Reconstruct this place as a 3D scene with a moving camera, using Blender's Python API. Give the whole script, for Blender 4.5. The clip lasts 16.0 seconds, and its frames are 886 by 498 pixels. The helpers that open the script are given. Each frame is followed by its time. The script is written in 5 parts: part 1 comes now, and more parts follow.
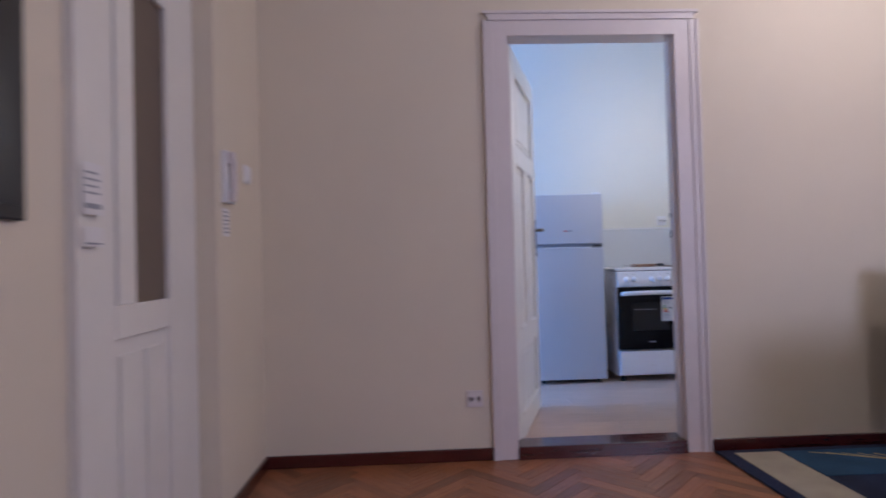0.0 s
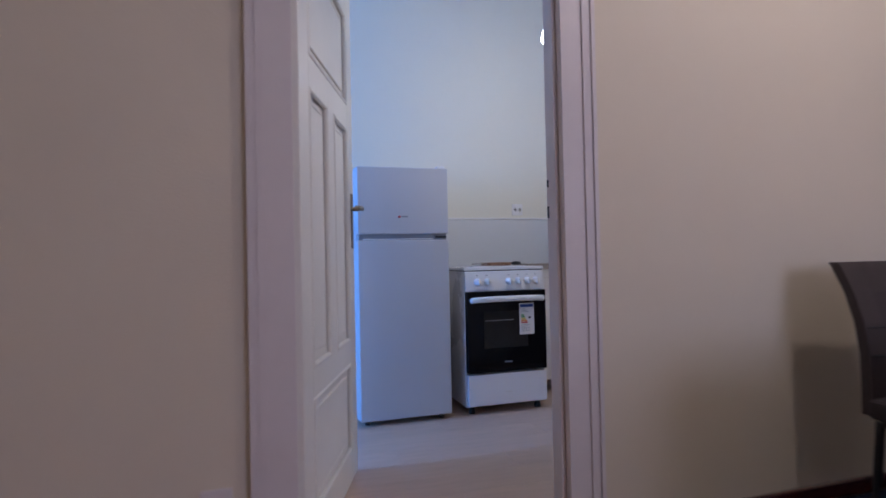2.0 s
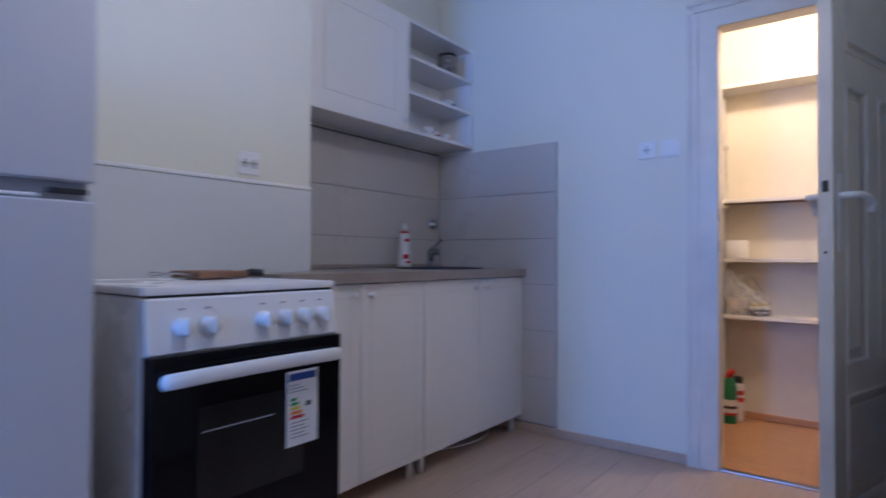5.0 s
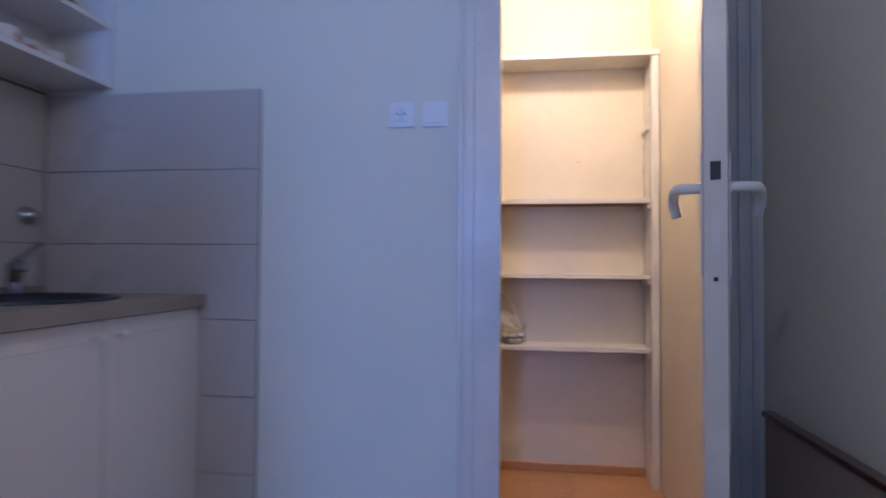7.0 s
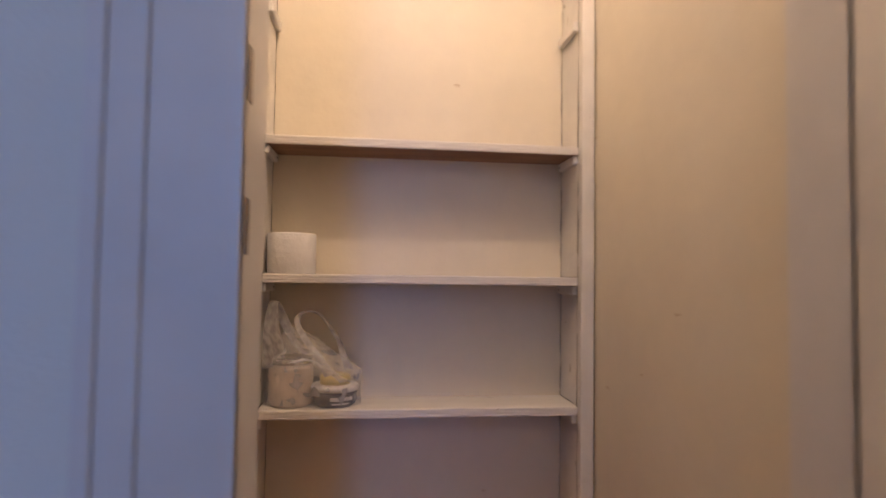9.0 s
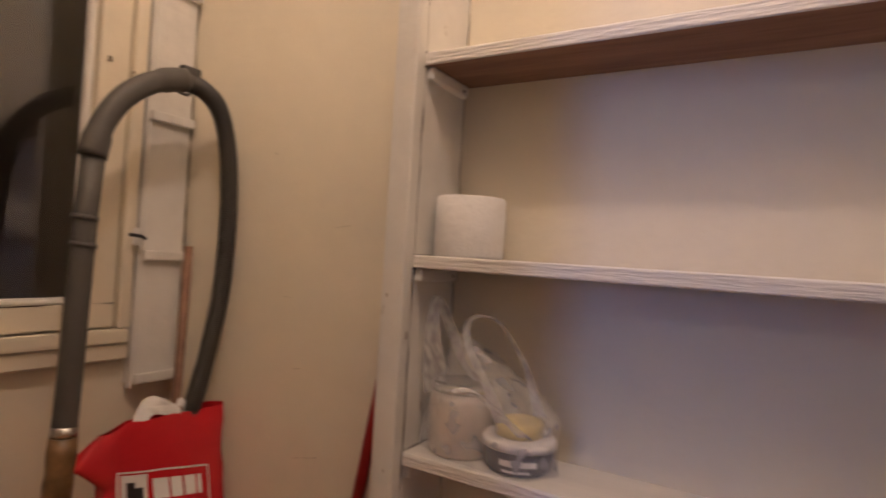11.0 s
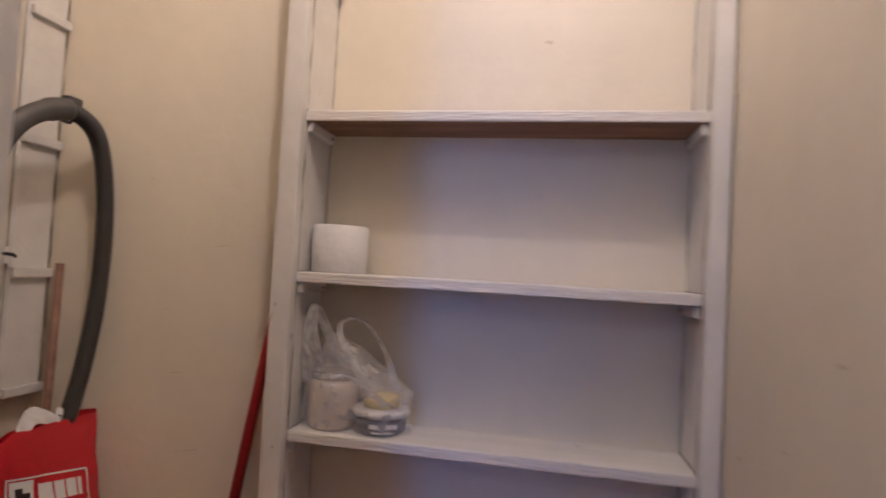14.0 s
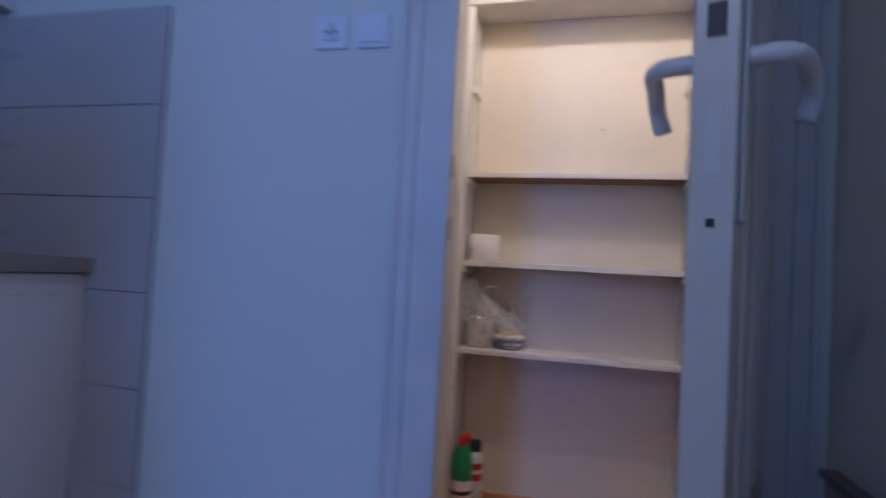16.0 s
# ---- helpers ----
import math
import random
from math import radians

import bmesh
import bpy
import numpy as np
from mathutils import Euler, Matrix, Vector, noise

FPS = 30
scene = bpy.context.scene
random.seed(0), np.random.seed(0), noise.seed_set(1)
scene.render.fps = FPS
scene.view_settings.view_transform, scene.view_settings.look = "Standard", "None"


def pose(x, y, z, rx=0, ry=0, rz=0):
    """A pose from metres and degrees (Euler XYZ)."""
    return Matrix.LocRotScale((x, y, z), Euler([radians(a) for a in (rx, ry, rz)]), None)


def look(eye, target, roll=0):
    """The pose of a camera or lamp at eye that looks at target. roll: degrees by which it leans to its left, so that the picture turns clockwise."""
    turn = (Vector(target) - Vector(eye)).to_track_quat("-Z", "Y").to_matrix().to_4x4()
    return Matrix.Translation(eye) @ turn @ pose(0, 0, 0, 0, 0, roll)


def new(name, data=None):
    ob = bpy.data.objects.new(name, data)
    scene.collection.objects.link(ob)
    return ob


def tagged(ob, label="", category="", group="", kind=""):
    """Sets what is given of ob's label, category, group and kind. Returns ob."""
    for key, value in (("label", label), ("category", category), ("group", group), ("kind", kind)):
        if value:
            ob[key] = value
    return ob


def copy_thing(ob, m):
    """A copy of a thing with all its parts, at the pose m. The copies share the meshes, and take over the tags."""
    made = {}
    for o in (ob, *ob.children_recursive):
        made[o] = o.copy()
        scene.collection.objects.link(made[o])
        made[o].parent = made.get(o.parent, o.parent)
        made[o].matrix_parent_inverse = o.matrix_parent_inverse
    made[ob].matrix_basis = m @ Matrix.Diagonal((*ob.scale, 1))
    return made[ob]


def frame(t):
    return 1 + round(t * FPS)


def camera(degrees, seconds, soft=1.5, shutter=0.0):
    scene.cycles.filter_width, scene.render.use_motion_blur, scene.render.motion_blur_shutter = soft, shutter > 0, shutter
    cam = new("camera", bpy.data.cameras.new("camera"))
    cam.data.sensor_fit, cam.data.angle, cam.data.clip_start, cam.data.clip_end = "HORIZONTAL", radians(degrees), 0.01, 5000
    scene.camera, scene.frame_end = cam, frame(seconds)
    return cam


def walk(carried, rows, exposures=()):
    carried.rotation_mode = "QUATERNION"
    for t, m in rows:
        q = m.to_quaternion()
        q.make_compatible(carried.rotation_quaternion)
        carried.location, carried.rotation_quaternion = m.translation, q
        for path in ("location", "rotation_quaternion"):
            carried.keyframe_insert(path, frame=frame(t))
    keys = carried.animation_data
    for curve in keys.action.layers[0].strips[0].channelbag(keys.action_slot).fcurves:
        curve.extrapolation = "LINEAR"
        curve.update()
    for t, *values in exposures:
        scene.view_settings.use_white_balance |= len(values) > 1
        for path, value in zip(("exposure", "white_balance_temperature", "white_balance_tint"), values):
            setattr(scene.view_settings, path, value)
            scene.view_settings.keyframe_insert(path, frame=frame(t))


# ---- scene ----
cam = camera(76.2, 16.0, soft=1.6, shutter=0.7)
PATH = [
    (0, (-0.459, -2.773, 0.967), (-0.377, -0.775, 1.003), -1.5),
    (0.4, (-0.399, -2.623, 0.941), (-0.145, -0.64, 0.98), -1.7),
    (0.5, (-0.422, -2.577, 0.935), (-0.131, -0.598, 0.97), -1.5),
    (1, (-0.365, -2.336, 0.923), (0.098, -0.391, 0.959), -1.2),
    (1.5, (-0.243, -2.001, 0.912), (0.336, -0.087, 0.949), -1.4),
    (2, (-0.082, -1.615, 0.917), (0.525, 0.29, 0.95), -1.2),
    (2.5, (0.064, -1.187, 0.926), (0.659, 0.722, 0.959), -1.0),
    (3, (0.171, -0.765, 0.915), (0.781, 1.139, 0.945), -0.6),
    (3.5, (0.207, -0.373, 0.934), (1.086, 1.423, 0.967), -0.2),
    (4, (0.279, -0.094, 0.912), (1.399, 1.563, 0.946), 0.1),
    (4.5, (0.365, 0.105, 0.922), (1.695, 1.599, 0.953), 0.3),
    (4.7, (0.409, 0.191, 0.918), (1.852, 1.576, 0.95), 0.3),
    (6.8, (1.335, 0.758, 0.989), (3.302, 1.115, 1.036), 0.4),
    (7, (1.469, 0.786, 0.971), (3.45, 1.059, 1.024), 0.4),
    (7.5, (1.817, 0.83, 0.975), (3.809, 0.66, 1.036), 0.6),
    (8, (2.167, 0.839, 0.968), (4.137, 0.501, 1.037), 0.4),
    (8.2, (2.277, 0.821, 0.978), (4.249, 0.496, 1.045), 0.5),
    (10.3, (3.141, 0.549, 0.863), (5.098, 0.944, 0.976), 2.4),
    (10.5, (3.188, 0.513, 0.877), (5.097, 1.102, 0.973), 2.7),
    (11, (3.287, 0.485, 0.932), (5.004, 1.511, 0.956), 3.5),
    (11.5, (3.385, 0.468, 0.948), (4.919, 1.752, 0.943), 3.8),
    (12, (3.426, 0.455, 0.953), (4.838, 1.871, 0.933), 4.0),
    (12.5, (3.423, 0.442, 0.945), (4.79, 1.902, 0.929), 4.1),
    (13, (3.36, 0.44, 0.939), (4.806, 1.822, 0.948), 4.6),
    (13.5, (3.184, 0.466, 0.924), (4.965, 1.371, 1.006), 4.5),
    (14, (2.97, 0.496, 0.95), (4.934, 0.865, 1.024), 3.1),
    (14.5, (2.79, 0.507, 0.927), (4.776, 0.727, 1.017), 2.9),
    (15, (2.511, 0.507, 0.894), (4.499, 0.696, 0.999), 2.8),
    (15.5, (2.226, 0.541, 0.881), (4.212, 0.759, 0.982), 2.9),
    (16, (1.981, 0.536, 0.884), (3.913, 1.047, 0.963), 3.2),
]
walk(cam, [(t, look(eye, target, roll)) for t, eye, target, roll in PATH], [(0.0, 0.02, 6000, 12), (1.5, -0.22, 6150, 11), (3.0, -0.42, 6050, 11), (4.5, -0.38, 5850, 12), (7.0, -0.66, 6050, 16), (8.2, -0.80, 6750, 17), (10.3, -0.98, 6850, 20), (11.0, -0.90, 6400, 19), (12.5, -0.66, 5950, 18), (13.5, -0.74, 5800, 17), (14.0, -0.88, 5400, 16), (14.5, -0.88, 5400, 16), (15.0, -0.95, 4950, 15), (16.0, -1.13, 5050, 15)])

# ---- world and large lights ----
world = bpy.data.worlds.new("dusk")
scene.world = world
world.use_nodes = True
sky = world.node_tree.nodes.new("ShaderNodeTexSky")
sky.sky_type, sky.sun_disc = "NISHITA", False
sky.sun_elevation, sky.sun_rotation = radians(4), radians(120)
world.node_tree.links.new(sky.outputs[0], world.node_tree.nodes["Background"].inputs[0])
world.node_tree.nodes["Background"].inputs[1].default_value = 0.06


def lamp(name, kind, m, power, color, size=0.1, size_y=None):
    data = bpy.data.lights.new(name, kind)
    data.energy, data.color = power, color
    if kind == "AREA":
        data.shape, data.size, data.size_y = "RECTANGLE", size, size_y or size
    else:
        data.shadow_soft_size = size
    ob = new(name, data)
    ob.matrix_world = m
    return ob


HALL_LAMP = (1.72, -1.1, 2.8)
KITCHEN_LAMP = (1.372, 1.0, 2.018)
PANTRY_LAMP = (3.41, 0.60, 2.27)
lamp("hall_lamp_light", "POINT", pose(HALL_LAMP[0], HALL_LAMP[1], HALL_LAMP[2] - 0.12), 29, (1.0, 0.87, 0.87), 0.07)
lamp("kitchen_lamp_light", "POINT", pose(KITCHEN_LAMP[0], KITCHEN_LAMP[1], KITCHEN_LAMP[2] - 0.06), 15.5, (1.0, 0.92, 0.90), 0.055)
lamp("pantry_lamp_light", "POINT", pose(*PANTRY_LAMP), 41, (1.0, 0.80, 0.64), 0.03)
lamp("kitchen_window_light", "AREA", look((-3.93, 1.12, 1.5), (1.5, 1.1, 0.0)), 200, (0.105, 0.325, 1.0), 0.95, 1.3)
lamp("hall_window_light", "AREA", look((2.2, -4.27, 1.5), (0.6, 0.0, 1.2)), 40, (0.60, 0.64, 1.0), 1.3, 1.4)


# ---- materials ----
def mat(name, color, rough=0.5, metal=0.0, vary=0.06, big=1.5, fine=60.0, bump=0.15, stretch=(1, 1, 1), coat=0.0, second=None, per_piece=0.0, spec=0.5, chips=None):
    m = bpy.data.materials.new(name)
    m.use_nodes = True
    n, l = m.node_tree.nodes, m.node_tree.links
    b = n["Principled BSDF"]
    coord, scale = n.new("ShaderNodeTexCoord"), n.new("ShaderNodeMapping")
    scale.inputs["Scale"].default_value = stretch
    l.new(coord.outputs["Object"], scale.inputs[0])
    large, small = n.new("ShaderNodeTexNoise"), n.new("ShaderNodeTexNoise")
    large.inputs["Scale"].default_value, large.inputs["Detail"].default_value = big, 4
    small.inputs["Scale"].default_value, small.inputs["Detail"].default_value = fine, 6
    for t in (large, small):
        l.new(scale.outputs[0], t.inputs["Vector"])
    mix = n.new("ShaderNodeMix")
    mix.data_type = "RGBA"
    other = second or tuple(c * (1 - 2.2 * vary) for c in color)
    mix.inputs[6].default_value, mix.inputs[7].default_value = (*color, 1), (*other, 1)
    total = n.new("ShaderNodeMath")
    total.operation = "MULTIPLY_ADD"
    total.inputs[1].default_value, total.use_clamp = 0.55, True
    l.new(small.outputs[0], total.inputs[0])
    ramp = n.new("ShaderNodeMapRange")
    ramp.inputs[1].default_value, ramp.inputs[2].default_value, ramp.inputs[4].default_value = 0.35, 0.7, 0.6
    l.new(large.outputs[0], ramp.inputs[0])
    l.new(ramp.outputs[0], total.inputs[2])
    l.new(total.outputs[0], mix.inputs[0])
    out = mix.outputs[2]
    if per_piece:
        info, hsv = n.new("ShaderNodeObjectInfo"), n.new("ShaderNodeHueSaturation")
        r = n.new("ShaderNodeMapRange")
        r.inputs[3].default_value, r.inputs[4].default_value = 1 - per_piece, 1 + per_piece
        l.new(info.outputs["Random"], r.inputs[0])
        l.new(r.outputs[0], hsv.inputs["Value"])
        l.new(out, hsv.inputs["Color"])
        out = hsv.outputs[0]
    if chips:  # (colour, noise scale, threshold, stretch): small flaked or dirty spots
        cm, ct, cr, cx = n.new("ShaderNodeMapping"), n.new("ShaderNodeTexNoise"), n.new("ShaderNodeMapRange"), n.new("ShaderNodeMix")
        cm.inputs["Scale"].default_value = chips[3]
        l.new(coord.outputs["Object"], cm.inputs[0])
        l.new(cm.outputs[0], ct.inputs["Vector"])
        ct.inputs["Scale"].default_value, ct.inputs["Detail"].default_value, ct.inputs["Roughness"].default_value = chips[1], 5, 0.6
        cr.inputs[1].default_value, cr.inputs[2].default_value = chips[2], chips[2] + 0.025
        l.new(ct.outputs[0], cr.inputs[0])
        cx.data_type = "RGBA"
        cx.inputs[7].default_value = (*chips[0], 1)
        l.new(cr.outputs[0], cx.inputs[0])
        l.new(out, cx.inputs[6])
        out = cx.outputs[2]
    l.new(out, b.inputs["Base Color"])
    gloss = n.new("ShaderNodeMapRange")
    gloss.inputs[3].default_value, gloss.inputs[4].default_value = max(0.02, rough - 0.08), min(1, rough + 0.1)
    l.new(large.outputs[0], gloss.inputs[0])
    l.new(gloss.outputs[0], b.inputs["Roughness"])
    b.inputs["Metallic"].default_value = metal
    b.inputs["Specular IOR Level"].default_value = spec
    if coat:
        b.inputs["Coat Weight"].default_value, b.inputs["Coat Roughness"].default_value = coat, 0.12
    if bump:
        bp = n.new("ShaderNodeBump")
        bp.inputs["Strength"].default_value, bp.inputs["Distance"].default_value = bump, 0.003
        l.new(small.outputs[0], bp.inputs["Height"])
        l.new(bp.outputs[0], b.inputs["Normal"])
    return m


def glass_mat(name, color=(1, 1, 1), rough=0.02, ior=1.45):
    m = bpy.data.materials.new(name)
    m.use_nodes = True
    b = m.node_tree.nodes["Principled BSDF"]
    b.inputs["Base Color"].default_value = (*color, 1)
    b.inputs["Transmission Weight"].default_value, b.inputs["Roughness"].default_value, b.inputs["IOR"].default_value = 1.0, rough, ior
    return m


def glow_mat(name, color, power):
    m = bpy.data.materials.new(name)
    m.use_nodes = True
    b = m.node_tree.nodes["Principled BSDF"]
    b.inputs["Base Color"].default_value = (0.9, 0.9, 0.88, 1)
    b.inputs["Emission Color"].default_value, b.inputs["Emission Strength"].default_value = (*color, 1), power
    return m


def film_mat(name, color=(0.9, 0.9, 0.92), low=0.17, high=0.33):
    """Thin crinkled plastic film: mostly clear, milky where it folds."""
    m = bpy.data.materials.new(name)
    m.use_nodes = True
    n, l = m.node_tree.nodes, m.node_tree.links
    b = n["Principled BSDF"]
    b.inputs["Base Color"].default_value, b.inputs["Roughness"].default_value = (*color, 1), 0.16
    tex, ramp, bp, mixer, clear_node = (n.new("ShaderNode" + k) for k in ("TexNoise", "MapRange", "Bump", "MixShader", "BsdfTransparent"))
    tex.inputs["Scale"].default_value, tex.inputs["Detail"].default_value = 7, 1
    ramp.inputs[1].default_value, ramp.inputs[2].default_value = 0.35, 0.75
    ramp.inputs[3].default_value, ramp.inputs[4].default_value = low, high
    l.new(tex.outputs[0], ramp.inputs[0])
    bp.inputs["Strength"].default_value, bp.inputs["Distance"].default_value = 0.3, 0.01
    l.new(tex.outputs[0], bp.inputs["Height"])
    l.new(bp.outputs[0], b.inputs["Normal"])
    l.new(ramp.outputs[0], mixer.inputs[0])
    l.new(clear_node.outputs[0], mixer.inputs[1])
    l.new(b.outputs[0], mixer.inputs[2])
    l.new(mixer.outputs[0], n["Material Output"].inputs[0])
    return m


HALL_WALL = mat("cream_hall_paint", (0.74, 0.66, 0.52), 0.75, vary=0.03, big=1.2, fine=140, bump=0.25)
KITCHEN_WALL = mat("pale_kitchen_paint", (0.80, 0.78, 0.68), 0.7, vary=0.03, big=1.2, fine=140, bump=0.25)
PANTRY_WALL = mat("cream_oil_paint", (0.78, 0.702, 0.56), 0.5, vary=0.06, big=2.2, fine=20, bump=0.65, chips=((0.60, 0.49, 0.35), 13, 0.72, (1, 1, 2.4)))
CEILING = mat("white_ceiling_paint", (0.82, 0.81, 0.78), 0.8, vary=0.02)
TRIM_HALL = mat("off_white_gloss_paint", (0.73, 0.67, 0.65), 0.4, vary=0.04, big=3, fine=30, bump=0.12)
DOOR_WHITE = mat("cream_white_door_paint", (0.80, 0.77, 0.70), 0.33, vary=0.03, big=3, fine=25, bump=0.1)
PANTRY_DOOR = mat("worn_white_door_paint", (0.78, 0.74, 0.68), 0.35, vary=0.07, big=5, fine=18, bump=0.45, chips=((0.20, 0.13, 0.09), 30, 0.735, (1.6, 1.6, 0.5)))
CREAM_WOOD = mat("old_cream_gloss_paint", (0.78, 0.70, 0.56), 0.38, vary=0.08, big=5, fine=24, bump=0.6, chips=((0.22, 0.15, 0.09), 28, 0.71, (0.7, 1.5, 1.5)))
CRACK = mat("dark_dusty_crack", (0.10, 0.065, 0.045), 0.9, vary=0.3)
# darker wall tone, for the shade in shallow dents
DENT_SHADE = mat("dent_shade_paint", (0.44, 0.36, 0.26), 0.8, vary=0.15)
WHITE_WOOD = mat("thick_white_brush_paint", (0.80, 0.77, 0.72), 0.42, vary=0.09, big=6, fine=28, bump=1.0, stretch=(1, 1, 1), chips=((0.24, 0.16, 0.10), 24, 0.685, (1.5, 1.5, 0.6)))
BOARD_PAINT = mat("brushed_white_shelf_paint", (0.80, 0.76, 0.71), 0.45, vary=0.08, big=4, fine=40, bump=1.0, stretch=(6, 0.5, 6), chips=((0.26, 0.20, 0.17), 26, 0.70, (4, 0.7, 4)))
RAW_WOOD = mat("raw_brown_board", (0.34, 0.19, 0.12), 0.7, vary=0.2, big=3, fine=14, bump=0.4, stretch=(9, 1, 9), second=(0.16, 0.08, 0.05))
RED_WOOD = mat("dark_red_varnished_wood", (0.085, 0.014, 0.013), 0.22, vary=0.2, big=4, fine=20, bump=0.1, stretch=(1, 6, 6), coat=0.7)
PARQUET = mat("oak_parquet", (0.34, 0.135, 0.055), 0.32, vary=0.15, big=4, fine=18, bump=0.15, stretch=(2, 16, 16), second=(0.17, 0.06, 0.025), coat=0.2, per_piece=0.35)
LAMINATE = mat("pale_oak_laminate", (0.60, 0.43, 0.33), 0.36, vary=0.08, big=3, fine=16, bump=0.06, stretch=(1.5, 14, 14), second=(0.49, 0.36, 0.27), per_piece=0.04)
PANTRY_FLOOR = mat("orange_oak_laminate", (0.60, 0.32, 0.16), 0.35, vary=0.12, big=3, fine=16, bump=0.06, stretch=(14, 1.5, 14), second=(0.50, 0.25, 0.11), per_piece=0.06)
JOINT = mat("dark_floor_joint", (0.10, 0.06, 0.04), 0.8)
GROUT = mat("grey_grout", (0.20, 0.19, 0.18), 0.9, fine=200)
TILE = mat("beige_grey_wall_tile", (0.56, 0.52, 0.49), 0.28, vary=0.03, big=1.5, fine=8, bump=0.03, per_piece=0.02)
DADO = mat("pale_grey_panel_paint", (0.66, 0.68, 0.70), 0.3, vary=0.02, big=2, fine=30, bump=0.05)
ENAMEL = mat("white_enamel", (0.85, 0.85, 0.87), 0.28, vary=0.012, big=3, fine=120, bump=0.05)
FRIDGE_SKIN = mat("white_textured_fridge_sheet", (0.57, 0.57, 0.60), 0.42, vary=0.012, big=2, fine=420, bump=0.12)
PLASTIC_WHITE = mat("white_plastic", (0.82, 0.82, 0.82), 0.35, vary=0.02, fine=200, bump=0.03)
GASKET = mat("grey_gasket", (0.32, 0.33, 0.36), 0.5, vary=0.05)
BLACK_GLASS = mat("black_oven_glass", (0.004, 0.004, 0.006), 0.07, vary=0.1, bump=0.0, spec=0.22)
OVEN_INSIDE = mat("smoked_oven_window", (0.03, 0.026, 0.024), 0.09, vary=0.3, big=4, bump=0.0, spec=0.3)
DARK_PLASTIC = mat("dark_plastic", (0.02, 0.02, 0.022), 0.45, vary=0.1)
STEEL = mat("brushed_steel", (0.55, 0.55, 0.56), 0.25, 1.0, vary=0.05, fine=90, bump=0.05)
DARK_SINK = mat("dark_composite_sink", (0.03, 0.032, 0.045), 0.3, vary=0.1, fine=300, bump=0.1)
AGED_BRASS = mat("aged_grey_brass", (0.34, 0.28, 0.21), 0.35, 1.0, vary=0.15, big=12, fine=60)
CABINET = mat("white_cabinet_foil", (0.80, 0.79, 0.78), 0.33, vary=0.012, big=2, fine=90, bump=0.03)
WORKTOP = mat("grey_beige_worktop", (0.36, 0.31, 0.27), 0.35, vary=0.12, big=5, fine=90, bump=0.08, second=(0.27, 0.225, 0.195))
CHROME_DARK = mat("dull_dark_chrome", (0.30, 0.30, 0.33), 0.2, 1.0, vary=0.08, fine=90, bump=0.03)
TUB_SIDE = mat("dark_navy_tub_print", (0.05, 0.055, 0.085), 0.4, vary=0.2, big=30, fine=90)
JAR_FILL = mat("pale_beige_jar_contents", (0.60, 0.52, 0.46), 0.3, vary=0.05, big=10, fine=40)
HOSE_GREY = mat("grey_hose_plastic", (0.095, 0.088, 0.08), 0.55, vary=0.10, fine=160, bump=0.2)
RIB_GREY = mat("dark_ribbed_hose_plastic", (0.058, 0.05, 0.044), 0.5, vary=0.1, fine=160, bump=0.2)
TAPE = mat("brown_packing_tape", (0.27, 0.15, 0.06), 0.42, vary=0.3, big=30, fine=70, bump=0.8)
RED_BAG = mat("red_shopping_bag_plastic", (0.62, 0.022, 0.03), 0.2, vary=0.10, big=7, fine=26, bump=1.0)
WHITE_PRINT = mat("white_print", (0.80, 0.78, 0.76), 0.4, vary=0.03)
BLACK_PRINT = mat("black_print", (0.02, 0.016, 0.016), 0.4, vary=0.05)
RED_PRINT = mat("red_print", (0.55, 0.02, 0.02), 0.4, vary=0.05)
BLUE_PRINT = mat("blue_print", (0.02, 0.07, 0.30), 0.4, vary=0.05)
GREEN_PRINT = mat("green_print", (0.03, 0.28, 0.06), 0.4, vary=0.05)
YELLOW_PRINT = mat("yellow_print", (0.75, 0.55, 0.05), 0.4, vary=0.05)
ORANGE_PRINT = mat("orange_print", (0.75, 0.25, 0.03), 0.4, vary=0.05)
PAPER = mat("soft_white_tissue", (0.82, 0.80, 0.78), 0.9, vary=0.04, big=20, fine=45, bump=1.0)
FILM = film_mat("clear_bag_film")
FILM_DENSE = film_mat("folded_bag_film", low=0.3, high=0.6)
WHITE_FILM = mat("white_crinkled_bag", (0.78, 0.76, 0.74), 0.4, vary=0.05, big=20, fine=40, bump=1.0)
PANE = glass_mat("window_glass", (0.9, 0.9, 0.9), ior=1.62)
CREAM_LID = mat("pale_yellow_lid", (0.72, 0.58, 0.24), 0.4, vary=0.04)
TUB_WHITE = mat("white_tub_plastic", (0.76, 0.74, 0.72), 0.4, vary=0.04)
GREEN_BOTTLE = mat("green_bottle_plastic", (0.02, 0.25, 0.09), 0.3, vary=0.08)
ORANGE_RED = mat("orange_red_plastic", (0.50, 0.06, 0.02), 0.35, vary=0.06, fine=60)
RED_STICK = mat("red_painted_stick", (0.42, 0.012, 0.016), 0.35, vary=0.1, fine=50)
LEATHER = mat("dark_brown_leatherette", (0.045, 0.032, 0.036), 0.42, vary=0.12, big=8, fine=220, bump=0.35)
TABLE_EDGE = mat("black_brown_table_side", (0.010, 0.006, 0.007), 0.6, vary=0.15, stretch=(1, 8, 8), spec=0.2)
TABLE_TOP = mat("orange_wood_table_top", (0.44, 0.19, 0.08), 0.3, vary=0.15, big=3, fine=20, stretch=(2, 14, 14), second=(0.30, 0.12, 0.05))
RUG_BLUE = mat("navy_rug_pile", (0.007, 0.018, 0.06), 0.95, vary=0.2, big=6, fine=260, bump=1.0)
